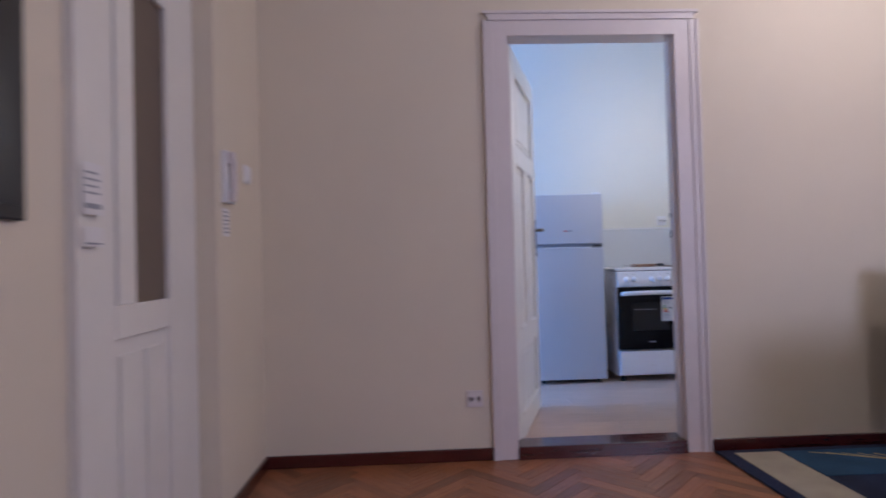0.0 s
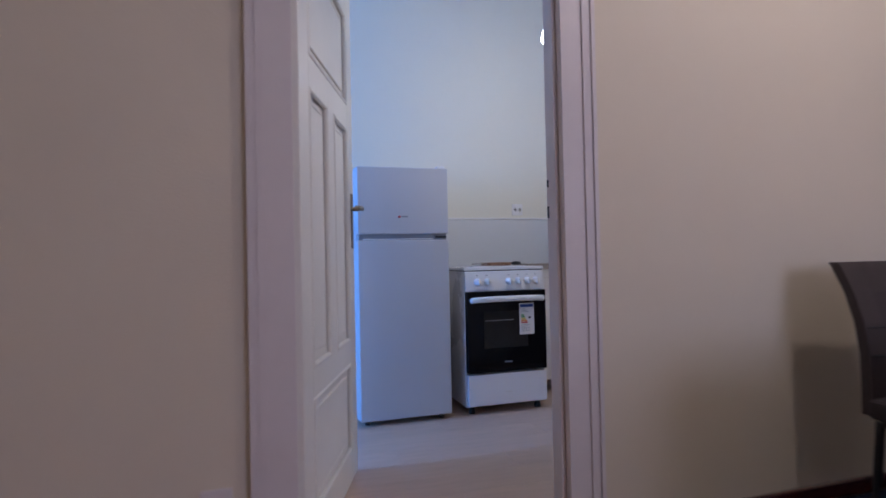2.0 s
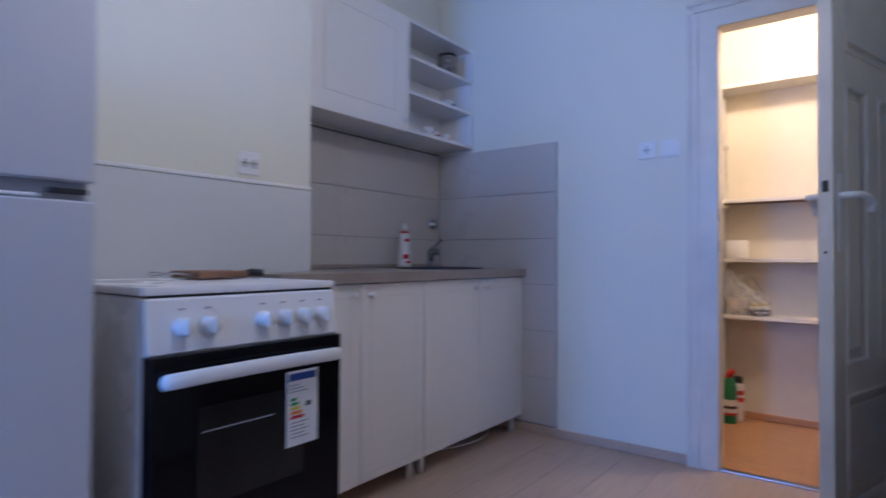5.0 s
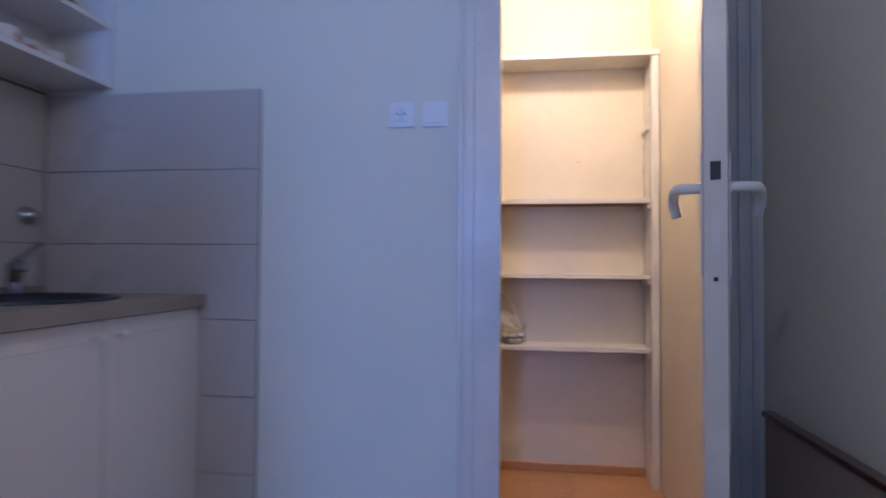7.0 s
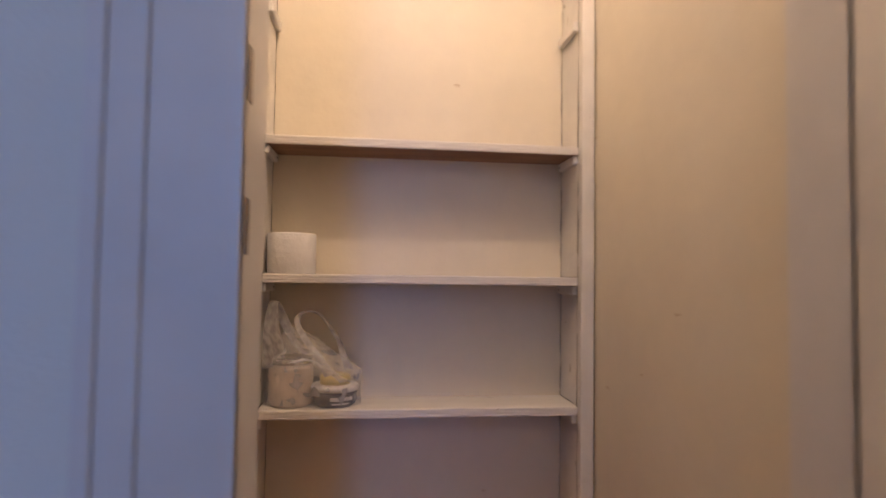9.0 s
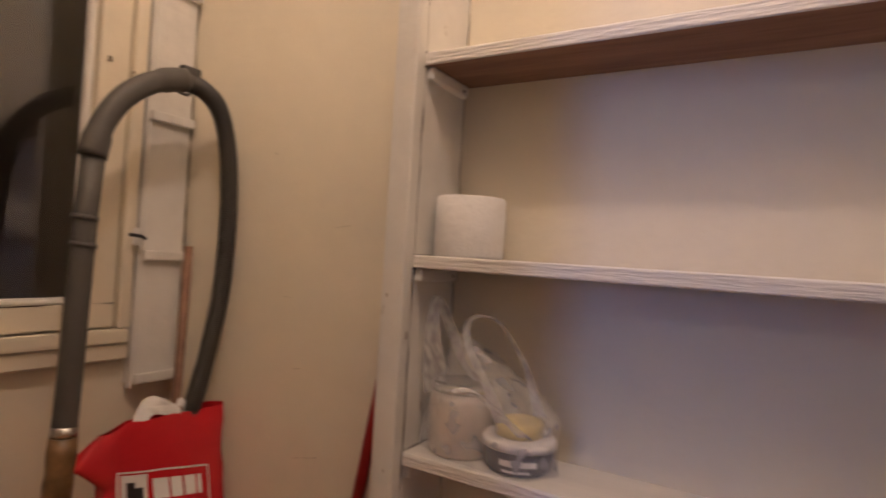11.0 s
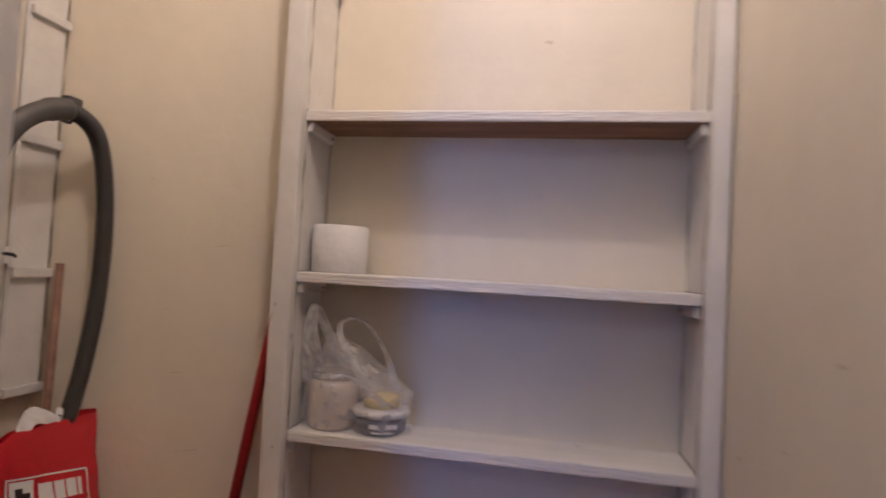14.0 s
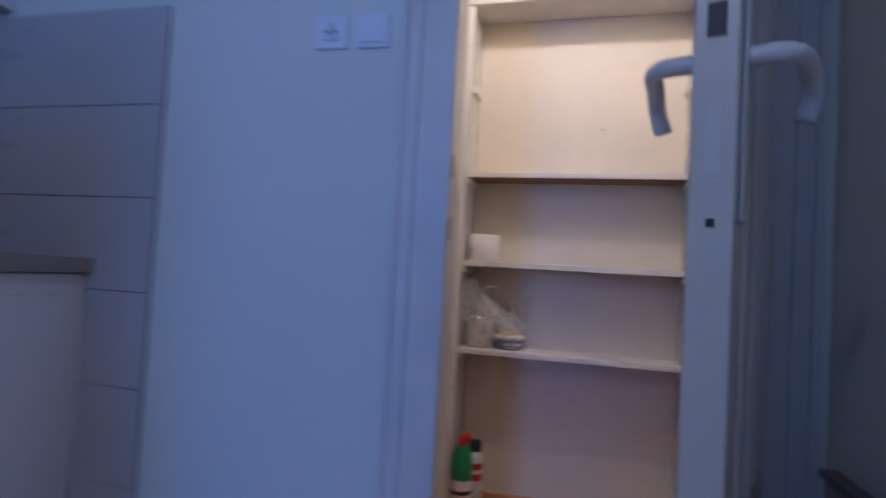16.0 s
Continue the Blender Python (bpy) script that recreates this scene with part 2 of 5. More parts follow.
RUG_TEAL = mat("teal_rug_pile", (0.016, 0.075, 0.16), 0.95, vary=0.2, big=6, fine=260, bump=1.0)
RUG_CREAM = mat("cream_rug_pile", (0.45, 0.39, 0.29), 0.95, vary=0.12, big=6, fine=260, bump=1.0)
RUG_GOLD = mat("gold_rug_line", (0.50, 0.37, 0.18), 0.95, vary=0.12, fine=260, bump=1.0)
BEIGE_BOARD = mat("beige_board", (0.34, 0.28, 0.22), 0.45, vary=0.06, big=3, fine=40, bump=0.1)
DARK_NIGHT = mat("dark_shaft_wall", (0.34, 0.265, 0.205), 0.9, vary=0.3, big=1.2)
OPAL = glow_mat("opal_lamp_glass", (0.93, 0.96, 1.0), 9.0)
OPAL_WARM = glow_mat("warm_bulb_glass", (1.0, 0.80, 0.5), 14.0)
OPAL_HALL = glow_mat("hall_lamp_glass", (1.0, 0.85, 0.68), 6.0)
HANDLE_WHITE = mat("white_lever_plastic", (0.80, 0.80, 0.80), 0.3, vary=0.03)
CUP = mat("white_glazed_cup", (0.80, 0.78, 0.76), 0.2, vary=0.03)
JAR_CERAMIC = mat("beige_mottled_ceramic", (0.42, 0.34, 0.27), 0.5, vary=0.4, big=40, fine=90)
PICTURE = mat("dark_picture", (0.012, 0.011, 0.013), 0.3, vary=0.2)
MILKY = mat("milky_door_glass", (0.30, 0.29, 0.31), 0.25, vary=0.08, bump=0.05)
BROWN_LINER = mat("brown_curtain_behind_glass", (0.16, 0.12, 0.09), 0.3, vary=0.1)


# ---- mesh helpers ----
def box(bm, x0, x1, y0, y1, z0, z1, r=0.0, seg=1, mi=0):
    tmp = bmesh.new()
    bmesh.ops.create_cube(tmp, size=1)
    for v in tmp.verts:
        v.co = Vector(((x0 + x1) / 2 + v.co.x * (x1 - x0), (y0 + y1) / 2 + v.co.y * (y1 - y0), (z0 + z1) / 2 + v.co.z * (z1 - z0)))
    if r:
        bmesh.ops.bevel(tmp, geom=tmp.edges[:], offset=r, segments=seg, profile=0.7, affect="EDGES")
    for f in tmp.faces:
        f.material_index = mi
    return join(bm, tmp)


def join(bm, tmp, m=None):
    me = bpy.data.meshes.new("tmp")
    if m is not None:
        tmp.transform(m)
    tmp.to_mesh(me)
    tmp.free()
    bm.from_mesh(me)
    bpy.data.meshes.remove(me)
    return bm


def lathe(bm, profile, at=(0, 0, 0), segs=24, close=True):
    rings = []
    for r, z in profile:
        rings.append([bm.verts.new((at[0] + r * math.cos(2 * math.pi * k / segs), at[1] + r * math.sin(2 * math.pi * k / segs), at[2] + z)) for k in range(segs)])
    for a, b in zip(rings, rings[1:]):
        for k in range(segs):
            bm.faces.new((a[k], a[(k + 1) % segs], b[(k + 1) % segs], b[k])).smooth = True
    if close:
        bm.faces.new(rings[0][::-1])
        bm.faces.new(rings[-1])
    return bm


def tube(bm, pts, radius, segs=10, caps=True):
    """A round tube along points; radius a number or one per point."""
    pts = [Vector(p) for p in pts]
    rs = radius if isinstance(radius, (list, tuple)) else [radius] * len(pts)
    side, rings = None, []
    for k, p in enumerate(pts):
        d = (pts[min(k + 1, len(pts) - 1)] - pts[max(k - 1, 0)]).normalized()
        if side is None:
            side = d.orthogonal().normalized()
        side = (side - d * side.dot(d)).normalized()
        up = d.cross(side)
        rings.append([bm.verts.new(p + rs[k] * (side * math.cos(2 * math.pi * j / segs) + up * math.sin(2 * math.pi * j / segs))) for j in range(segs)])
    for a, b in zip(rings, rings[1:]):
        for j in range(segs):
            bm.faces.new((a[j], a[(j + 1) % segs], b[(j + 1) % segs], b[j])).smooth = True
    if caps:
        bm.faces.new(rings[0][::-1])
        bm.faces.new(rings[-1])
    return bm


def spline(ctrl, n=60):
    """Points along a smooth curve through the given ones."""
    c = [Vector(p) for p in ctrl]
    c = [2 * c[0] - c[1]] + c + [2 * c[-1] - c[-2]]
    out = []
    for k in range(n + 1):
        u = k / n * (len(c) - 3)
        i = min(int(u), len(c) - 4)
        t = u - i
        a, b, d, e = c[i], c[i + 1], c[i + 2], c[i + 3]
        out.append(0.5 * ((2 * b) + (d - a) * t + (2 * a - 5 * b + 4 * d - e) * t * t + (3 * b - a - 3 * d + e) * t ** 3))
    return out


def mesh_of(name, bm, materials):
    me = bpy.data.meshes.new(name)
    bmesh.ops.recalc_face_normals(bm, faces=bm.faces[:])
    bm.to_mesh(me)
    bm.free()
    for m in materials if isinstance(materials, (list, tuple)) else [materials]:
        me.materials.append(m)
    return me


def thing(name, m, label, category, group="", kind=""):
    ob = new(name)
    ob.matrix_world = m
    ob.empty_display_size = 0.1
    return tagged(ob, label, category, group, kind)


def part(name, bm, material, parent, label=""):
    ob = new(name, mesh_of(name, bm, material))
    ob.parent = parent
    return tagged(ob, label)


def solid(name, bm, material, label, category, kind="", group="", m=None):
    ob = new(name, mesh_of(name, bm, material))
    if m is not None:
        ob.matrix_world = m
    return tagged(ob, label, category, group, kind)


def B(*a, **k):
    return box(bmesh.new(), *a, **k)


def structure(name, boxes, material, label, category):
    bm = bmesh.new()
    for b in boxes:
        box(bm, *b)
    return solid(name, bm, material, label, category, "structure")


# ---- plan (metres; kitchen floor at 0, hall floor 2 cm lower) ----
HF, CEIL = -0.02, 3.05
HX0, HX1, HY0 = -1.226, 3.9, -4.3        # hall
DX0, DX1, DTOP, WALL = 0.0, 0.84, 2.065, 0.10  # kitchen doorway
KX0, XE, YN, YR, XS = -4.0, 3.192, 2.053, 2.40, 1.922   # kitchen, step and recess
EW = 3.28                                # pantry face of the wall with the pantry doorway
PY0, PY1, PTOP = 0.25, 0.848, 1.948      # pantry doorway
SF, SB = 4.063, 4.21                      # shelf front, niche back
NY0, NY1 = 0.184, 1.05                    # niche sides
PN = 1.608                                 # pantry wall with the window
CY, CT = 1.819, 0.868                     # cabinet fronts, worktop height

structure("floor_hall", [(HX0 - 0.15, HX1, HY0, 0.0, -0.2, HF - 0.012)], PARQUET, "brown oak parquet base of the hall floor", "floor")
structure("floor_kitchen", [(KX0, XE, 0.0, YR, -0.2, -0.008)], JOINT, "dark base under pale laminate kitchen floor", "floor")
structure("floor_pantry", [(XE, SB, NY0 - 0.1, PN, -0.2, -0.008)], JOINT, "dark base under orange laminate pantry floor", "floor")
structure("ceiling_hall", [(HX0 - 0.15, HX1, HY0, 0.0, CEIL, CEIL + 0.15)], CEILING, "plain white painted hall ceiling", "ceiling")
structure("ceiling_kitchen", [(KX0, XE, WALL, YR, CEIL, CEIL + 0.15)], CEILING, "plain white painted kitchen ceiling", "ceiling")
structure("ceiling_pantry", [(EW, SB, NY0 - 0.1, PN, 2.75, 2.9)], CEILING, "plain white painted pantry ceiling", "ceiling")

# one wall between hall and kitchen: hall face and kitchen face are two leaves of it
h2 = WALL / 2
structure("wall_hall_north", [(HX0, DX0 - 0.02, 0, h2, HF - 0.1, CEIL), (DX1 + 0.02, HX1, 0, h2, HF - 0.1, CEIL), (DX0 - 0.02, DX1 + 0.02, 0, h2, DTOP + 0.02, CEIL)], HALL_WALL, "smooth cream painted hall wall with a doorway", "wall")
structure("wall_kitchen_south", [(KX0, DX0 - 0.02, h2, WALL, -0.1, CEIL), (DX1 + 0.02, XE, h2, WALL, -0.1, CEIL), (DX0 - 0.02, DX1 + 0.02, h2, WALL, DTOP + 0.02, CEIL)], KITCHEN_WALL, "pale painted kitchen wall with a doorway", "wall")
HDY0, HDY1, HDTOP = -1.285, -0.605, 2.1
HXD = HX0 - 0.075                         # the wall steps back at the hall door
structure("wall_hall_west", [(HXD - 0.2, HXD, HY0, HDY0, HF - 0.1, CEIL), (HXD - 0.2, HX0, HDY1, 0.0, HF - 0.1, CEIL), (HXD - 0.2, HXD, HDY0, HDY1, HDTOP, CEIL)], HALL_WALL, "cream painted hall wall with a glazed white door", "wall")
structure("wall_hall_east", [(HX1, HX1 + 0.2, HY0, 0.0, HF - 0.1, CEIL)], HALL_WALL, "plain cream painted hall wall", "wall")
structure("wall_hall_south", [(HXD, 1.5, HY0 - 0.2, HY0, HF - 0.1, CEIL), (2.9, HX1, HY0 - 0.2, HY0, HF - 0.1, CEIL), (1.5, 2.9, HY0 - 0.2, HY0, HF - 0.1, 0.8), (1.5, 2.9, HY0 - 0.2, HY0, 2.25, CEIL)], HALL_WALL, "cream painted hall wall with a window", "wall")
structure("wall_kitchen_north", [(KX0, XS, YN, YR + 0.15, -0.1, CEIL), (XS, XE, YR, YR + 0.15, -0.1, CEIL)], KITCHEN_WALL, "pale painted kitchen wall stepping back into a recess", "wall")
structure("wall_kitchen_west", [(KX0 - 0.2, KX0, WALL, 0.63, -0.1, CEIL), (KX0 - 0.2, KX0, 1.61, YN, -0.1, CEIL), (KX0 - 0.2, KX0, 0.63, 1.61, -0.1, 0.8), (KX0 - 0.2, KX0, 0.63, 1.61, 2.2, CEIL)], KITCHEN_WALL, "pale painted kitchen wall with a window", "wall")
structure("wall_kitchen_east", [(XE, 3.258, PY1 + 0.02, YR, -0.1, CEIL), (XE, 3.258, 0.0, PY0 - 0.02, -0.1, CEIL), (XE, 3.258, PY0 - 0.02, PY1 + 0.02, PTOP + 0.02, CEIL)], KITCHEN_WALL, "pale painted kitchen wall with a narrow pantry doorway", "wall")
structure("wall_pantry_west", [(3.258, EW, PY1 + 0.02, PN, -0.1, 2.75), (3.258, EW, 0.0, PY0 - 0.02, -0.1, 2.75), (3.258, EW, PY0 - 0.02, PY1 + 0.02, PTOP + 0.02, 2.75)], PANTRY_WALL, "cream oil-painted pantry wall round the doorway", "wall")
structure("wall_pantry_south", [(EW, SB, NY0 - 0.1, NY0 - 0.004, -0.1, 2.75)], PANTRY_WALL, "cream oil-painted pantry side wall", "wall")
structure("wall_pantry_niche", [(SB, SB + 0.1, NY0 - 0.1, NY1 + 0.1, -0.1, 2.75)], PANTRY_WALL, "cream oil-painted uneven pantry wall with a shelf niche", "wall")
bm = B(0, 0.2, -0.56, 0, -0.1, 2.75)
solid("wall_pantry_east", bm, PANTRY_WALL, "cream oil-painted uneven pantry wall beside the shelves", "wall", "structure", m=pose(4.042, PN + 0.012, 0, 0, 0, 14.0))
WX0, WX1, WZ0, WZ1 = 3.38, 3.908, 0.755, 2.05
structure("wall_pantry_north", [(EW, WX0, PN, PN + 0.12, -0.1, 2.75), (WX1, SF + 0.15, PN, PN + 0.12, -0.1, 2.75), (WX0, WX1, PN, PN + 0.12, -0.1, WZ0), (WX0, WX1, PN, PN + 0.12, WZ1, 2.75)], PANTRY_WALL, "cream oil-painted pantry wall under a dark window", "wall")
structure("backdrop_shaft", [(2.9, 4.9, 2.9, 2.95, -0.2, 3.0), (2.9, 2.95, 2.56, 2.9, -0.2, 3.0), (4.85, 4.9, PN + 0.12, 2.9, -0.2, 3.0), (2.9, 4.9, PN + 0.12, 2.9, 3.0, 3.05), (2.9, 4.9, PN + 0.12, 2.9, -0.25, -0.2)], DARK_NIGHT, "dark light-shaft wall behind the pantry window", "backdrop")

# dado panel behind stove and fridge
bm = B(KX0 + 0.01, XS - 0.002, YN - 0.012, YN, 0.0, 1.18, 0.002)
dado = solid("wall_panel", bm, DADO, "pale grey smooth splash panel behind stove and fridge", "panel", "structure")
part("edge_strip", B(KX0 + 0.01, XS - 0.002, YN - 0.016, YN, 1.181, 1.193, 0.002), PLASTIC_WHITE, dado)


# ---- joinery ----
def architrave(name, x0, x1, top, w, d, label, material, m, floor=0.0, sides=(1, 1)):
    """A stepped frame round an opening, in its own plane: x along the wall, y out of it, from y=0 to -d."""
    t = thing(name, m, label, "door frame", kind="structure")
    for s, x in ((sides[0], x0), (sides[1], x1)):
        if not s:
            continue
        sg = -1 if x == x0 else 1
        bm = bmesh.new()
        for a, b, dd in ((0.0, 0.62, 0.6), (0.62, 0.80, 0.9), (0.80, 0.88, 0.8), (0.88, 1.0, 1.1)):
            xa, xb = x + sg * a * w, x + sg * b * w
            box(bm, min(xa, xb), max(xa, xb), -d * dd, 0.0, floor, top + 0.6 * w, 0.0008)
        part("upright", bm, material, t)
    bm = bmesh.new()
    lo, hi = x0 - (w if sides[0] else 0), x1 + (w if sides[1] else 0)
    for a, b, dd in ((0.0, 0.62, 0.58), (0.62, 0.80, 0.92), (0.80, 0.88, 0.82), (0.88, 1.0, 1.12)):
        box(bm, lo + (1 - b) * w * sides[0] * 0.98, hi - (1 - b) * w * sides[1] * 0.98, -d * dd, 0.0, top + a * w, top + b * w, 0.0008)
    part("head", bm, material, t)
    return t


architrave("trim_kitchen_door", DX0, DX1, DTOP, 0.122, 0.021, "off-white stepped door frame in the hall wall", TRIM_HALL, pose(0, 0, 0), HF)
jamb = thing("frame_kitchen_door", pose(0, 0, 0), "off-white painted door lining through the wall", "door frame", kind="structure")
part("jamb", B(DX0 - 0.02, DX0, 0.0, WALL + 0.004, 0.0, DTOP, 0.002), TRIM_HALL, jamb)
part("jamb", B(DX1, DX1 + 0.02, 0.0, WALL + 0.004, 0.0, DTOP, 0.002), TRIM_HALL, jamb)
part("head", B(DX0 - 0.02, DX1 + 0.02, 0.0, WALL + 0.004, DTOP, DTOP + 0.02, 0.002), TRIM_HALL, jamb)
part("stop", B(DX1 - 0.014, DX1, 0.018, 0.05, 0.01, DTOP, 0.002), TRIM_HALL, jamb)
for z, zz in ((1.045, 1.085), (1.15, 1.175)):
    part("strike_plate", B(DX1 - 0.002, DX1 + 0.001, 0.089, 0.0985, z, zz), DARK_PLASTIC, jamb, "dark metal strike plate")
solid("threshold", B(DX0, DX1, -0.022, WALL + 0.02, HF - 0.01, 0.042, 0.008, 2), RED_WOOD, "dark red varnished wooden door threshold", "threshold", "structure")


def leaf(name, m, w, h, t, material, label, panels, stile=0.11, group=""):
    """A panelled door leaf, from the hinge at x=0 along +x, y from 0 to t. panels: rows of (z0, z1, columns)."""
    ob = thing(name, m, label, "door", group, "structure")
    z = 0.008
    for z0, z1, n in panels:
        part("rail", B(stile, w - stile, 0, t, z, z0), material, ob)
        each = (w - 2 * stile - (n - 1) * 0.09) / n
        for k in range(1, n):
            xa = stile + k * each + (k - 1) * 0.09
            part("muntin", B(xa, xa + 0.09, 0, t, z0, z1), material, ob)
        z = z1
    part("rail", B(stile, w - stile, 0, t, z, h), material, ob)
    part("stile", B(0, stile, 0, t, 0.008, h, 0.002), material, ob)
    part("stile", B(w - stile, w, 0, t, 0.008, h, 0.002), material, ob)
    for z0, z1, n in panels:
        each = (w - 2 * stile - (n - 1) * 0.09) / n
        for k in range(n):
            xa = stile + k * (each + 0.09)
            panel = part("panel", B(xa - 0.003, xa + each + 0.003, t * 0.36, t * 0.64, z0 - 0.003, z1 + 0.003), material, ob)
            for s in (0, 1):  # raised field and mouldings on both faces
                y0, y1 = (t * 0.2, t * 0.36) if s == 0 else (t * 0.64, t * 0.8)
                part("raised_field", B(xa + 0.045, xa + each - 0.045, y0, y1, z0 + 0.045, z1 - 0.045, 0.006), material, panel)
                ya, yb = (-0.004, t * 0.36) if s == 0 else (t * 0.64, t + 0.004)
                for q in ((xa, xa + 0.016, z0, z1), (xa + each - 0.016, xa + each, z0, z1), (xa + 0.016, xa + each - 0.016, z0, z0 + 0.016), (xa + 0.016, xa + each - 0.016, z1 - 0.016, z1)):
                    part("moulding", B(q[0], q[1], ya, yb, q[2], q[3], 0.005), material, panel)
    return ob


def lever(parent, x, y, z, side, toward, material, plate=(0.036, 0.235), curved=False, label=""):
    """A lever with a long backplate on the face at y; side -1 or 1 is the way out of the face; toward: the lever's way along x."""
    grip = bmesh.new()
    o = side * 0.045
    if curved:
        tube(grip, spline([(x, y, z), (x, y + o * 0.8, z), (x + toward * 0.02, y + o * 1.15, z), (x + toward * 0.06, y + o * 1.3, z - 0.004), (x + toward * 0.085, y + o * 1.35, z - 0.022), (x + toward * 0.09, y + o * 1.2, z - 0.05)], 24), 0.0105, 12)
    else:
        tube(grip, spline([(x, y, z), (x, y + o * 0.8, z), (x + toward * 0.02, y + o * 1.1, z), (x + toward * 0.09, y + o * 1.1, z - 0.004), (x + toward * 0.11, y + o * 0.95, z - 0.006)], 20), [0.009] * 9 + [0.011] * 12, 10)
    part("handle", grip, material, parent, label)
    a, b = (y, y + side * 0.005)
    part("backplate", B(x - plate[0] / 2, x + plate[0] / 2, min(a, b), max(a, b), z - plate[1] * 0.72, z + plate[1] * 0.28, 0.002), material, parent)


PANELS = [(0.13, 0.49, 1), (0.58, 1.47, 2), (1.565, 1.95, 1)]
door = leaf("door_kitchen", pose(0.025, 0.085, 0.0, 0, 0, 70.6), 0.82, DTOP - 0.006, 0.04, DOOR_WHITE, "cream-white panelled wooden door standing open into the kitchen", PANELS)
for s, y in ((-1, 0.0), (1, 0.04)):
    lever(door, 0.775, y, 1.136, s, -1, AGED_BRASS, label="aged grey metal door handle")
part("lock_plate", B(0.8195, 0.8215, 0.011, 0.029, 1.0, 1.2), AGED_BRASS, door)

architrave("trim_pantry_door", -PY1, -PY0, PTOP, 0.128, 0.02, "white painted door frame of the pantry", PANTRY_DOOR, pose(XE, 0, 0, 0, 0, -90), 0.0, (1, 1))
pj = thing("frame_pantry_door", pose(0, 0, 0), "white painted pantry door lining", "door frame", kind="structure")
part("jamb", B(XE - 0.01, EW + 0.003, PY1, PY1 + 0.02, 0, PTOP, 0.002), PANTRY_DOOR, pj)
part("jamb", B(XE - 0.01, EW + 0.003, PY0 - 0.02, PY0, 0, PTOP, 0.002), PANTRY_DOOR, pj)
part("head", B(XE - 0.01, EW + 0.003, PY0 - 0.02, PY1 + 0.02, PTOP, PTOP + 0.02, 0.002), PANTRY_DOOR, pj)
for z in (0.98, 1.12):
    part("strike_plate", B(XE + 0.004, XE + 0.017, PY1 - 0.0015, PY1 + 0.001, z - 0.026, z + 0.026, 0.0006), AGED_BRASS, pj, "dark worn strike plate")
solid("floor_strip", B(XE - 0.005, XE + 0.03, PY0, PY1, 0.0, 0.012, 0.004, 2), STEEL, "bright metal floor strip in the pantry doorway", "floor strip", "structure")
pdoor = leaf("door_pantry", pose(3.184, PY0 + 0.002, 0.012, 0, 0, 162.0), 0.628, PTOP - 0.02, 0.042, PANTRY_DOOR, "worn white panelled pantry door standing open", PANELS, 0.09)
for s, y in ((-1, 0.0), (1, 0.042)):
    lever(pdoor, 0.585, y, 1.11, s, -1, HANDLE_WHITE, (0.034, 0.24), True, "white curved plastic lever")
part("latch", B(0.6275, 0.6295, 0.012, 0.03, 1.12, 1.155), DARK_PLASTIC, pdoor, "dark worn latch bolt")
part("lock_rim", B(0.6275, 0.629, 0.014, 0.028, 0.98, 1.05), TUB_WHITE, pdoor)
part("lock_screw", B(0.6275, 0.6296, 0.017, 0.025, 0.93, 0.938), DARK_PLASTIC, pdoor)

random.seed(11)
# baseboards
def baseboard(name, boxes, material, label):
    bm = bmesh.new()
    for b in boxes:
        box(bm, *b, r=0.004)
    return solid(name, bm, material, label, "baseboard", "structure")


baseboard("baseboard_hall", [(HX0, DX0 - 0.124, -0.016, 0, HF, 0.04), (DX1 + 0.124, HX1, -0.016, 0, HF, 0.04), (HX0, HX0 + 0.016, HDY1, -0.016, HF, 0.04), (HXD, HX0 + 0.016, HDY1 - 0.016, HDY1 - 0.0005, HF, 0.04), (HXD, HXD + 0.016, HY0, HDY0 - 0.12, HF, 0.04)], RED_WOOD, "dark red varnished wooden baseboard")
baseboard("baseboard_kitchen", [(XE - 0.016, XE, PY1 + 0.13, YR - 0.02, 0, 0.045), (DX1 + 0.03, XE - 0.016, WALL, WALL + 0.016, 0, 0.045), (KX0, DX0 - 0.03, WALL, WALL + 0.016, 0, 0.045), (KX0, XS, YN - 0.028, YN - 0.012, 0, 0.045)], LAMINATE, "pale wood-look baseboard")
baseboard("baseboard_pantry", [(SB - 0.014, SB, NY0, NY1, 0, 0.04)], PANTRY_FLOOR, "orange wood-look baseboard")

# kitchen and hall windows (daylight)
def window(name, m, w, h, label):
    """Two casements in a frame: x across, y inwards from the wall's face."""
    t = thing(name, m, label, "window", kind="structure")
    bm = bmesh.new()
    for q in ((0, 0.06, 0, h), (w - 0.06, w, 0, h), (0.06, w - 0.06, 0, 0.06), (0.06, w - 0.06, h - 0.06, h), (w / 2 - 0.04, w / 2 + 0.04, 0.06, h - 0.06)):
        box(bm, q[0], q[1], 0.0, 0.06, q[2], q[3], 0.004)
    part("window_frame", bm, DOOR_WHITE, t)
    for x in (0.06, w / 2 + 0.04):
        ob = part("pane", B(x, x + w / 2 - 0.1, 0.028, 0.032, 0.06, h - 0.06), PANE, t)
        ob.visible_shadow = False
    return t


window("window_kitchen", pose(KX0 - 0.12, 1.61, 0.8, 0, 0, -90), 0.98, 1.4, "white wooden window with dusk light behind")
window("window_hall", pose(1.5, HY0 - 0.15, 0.8), 1.4, 1.45, "white wooden window with dusk light behind")

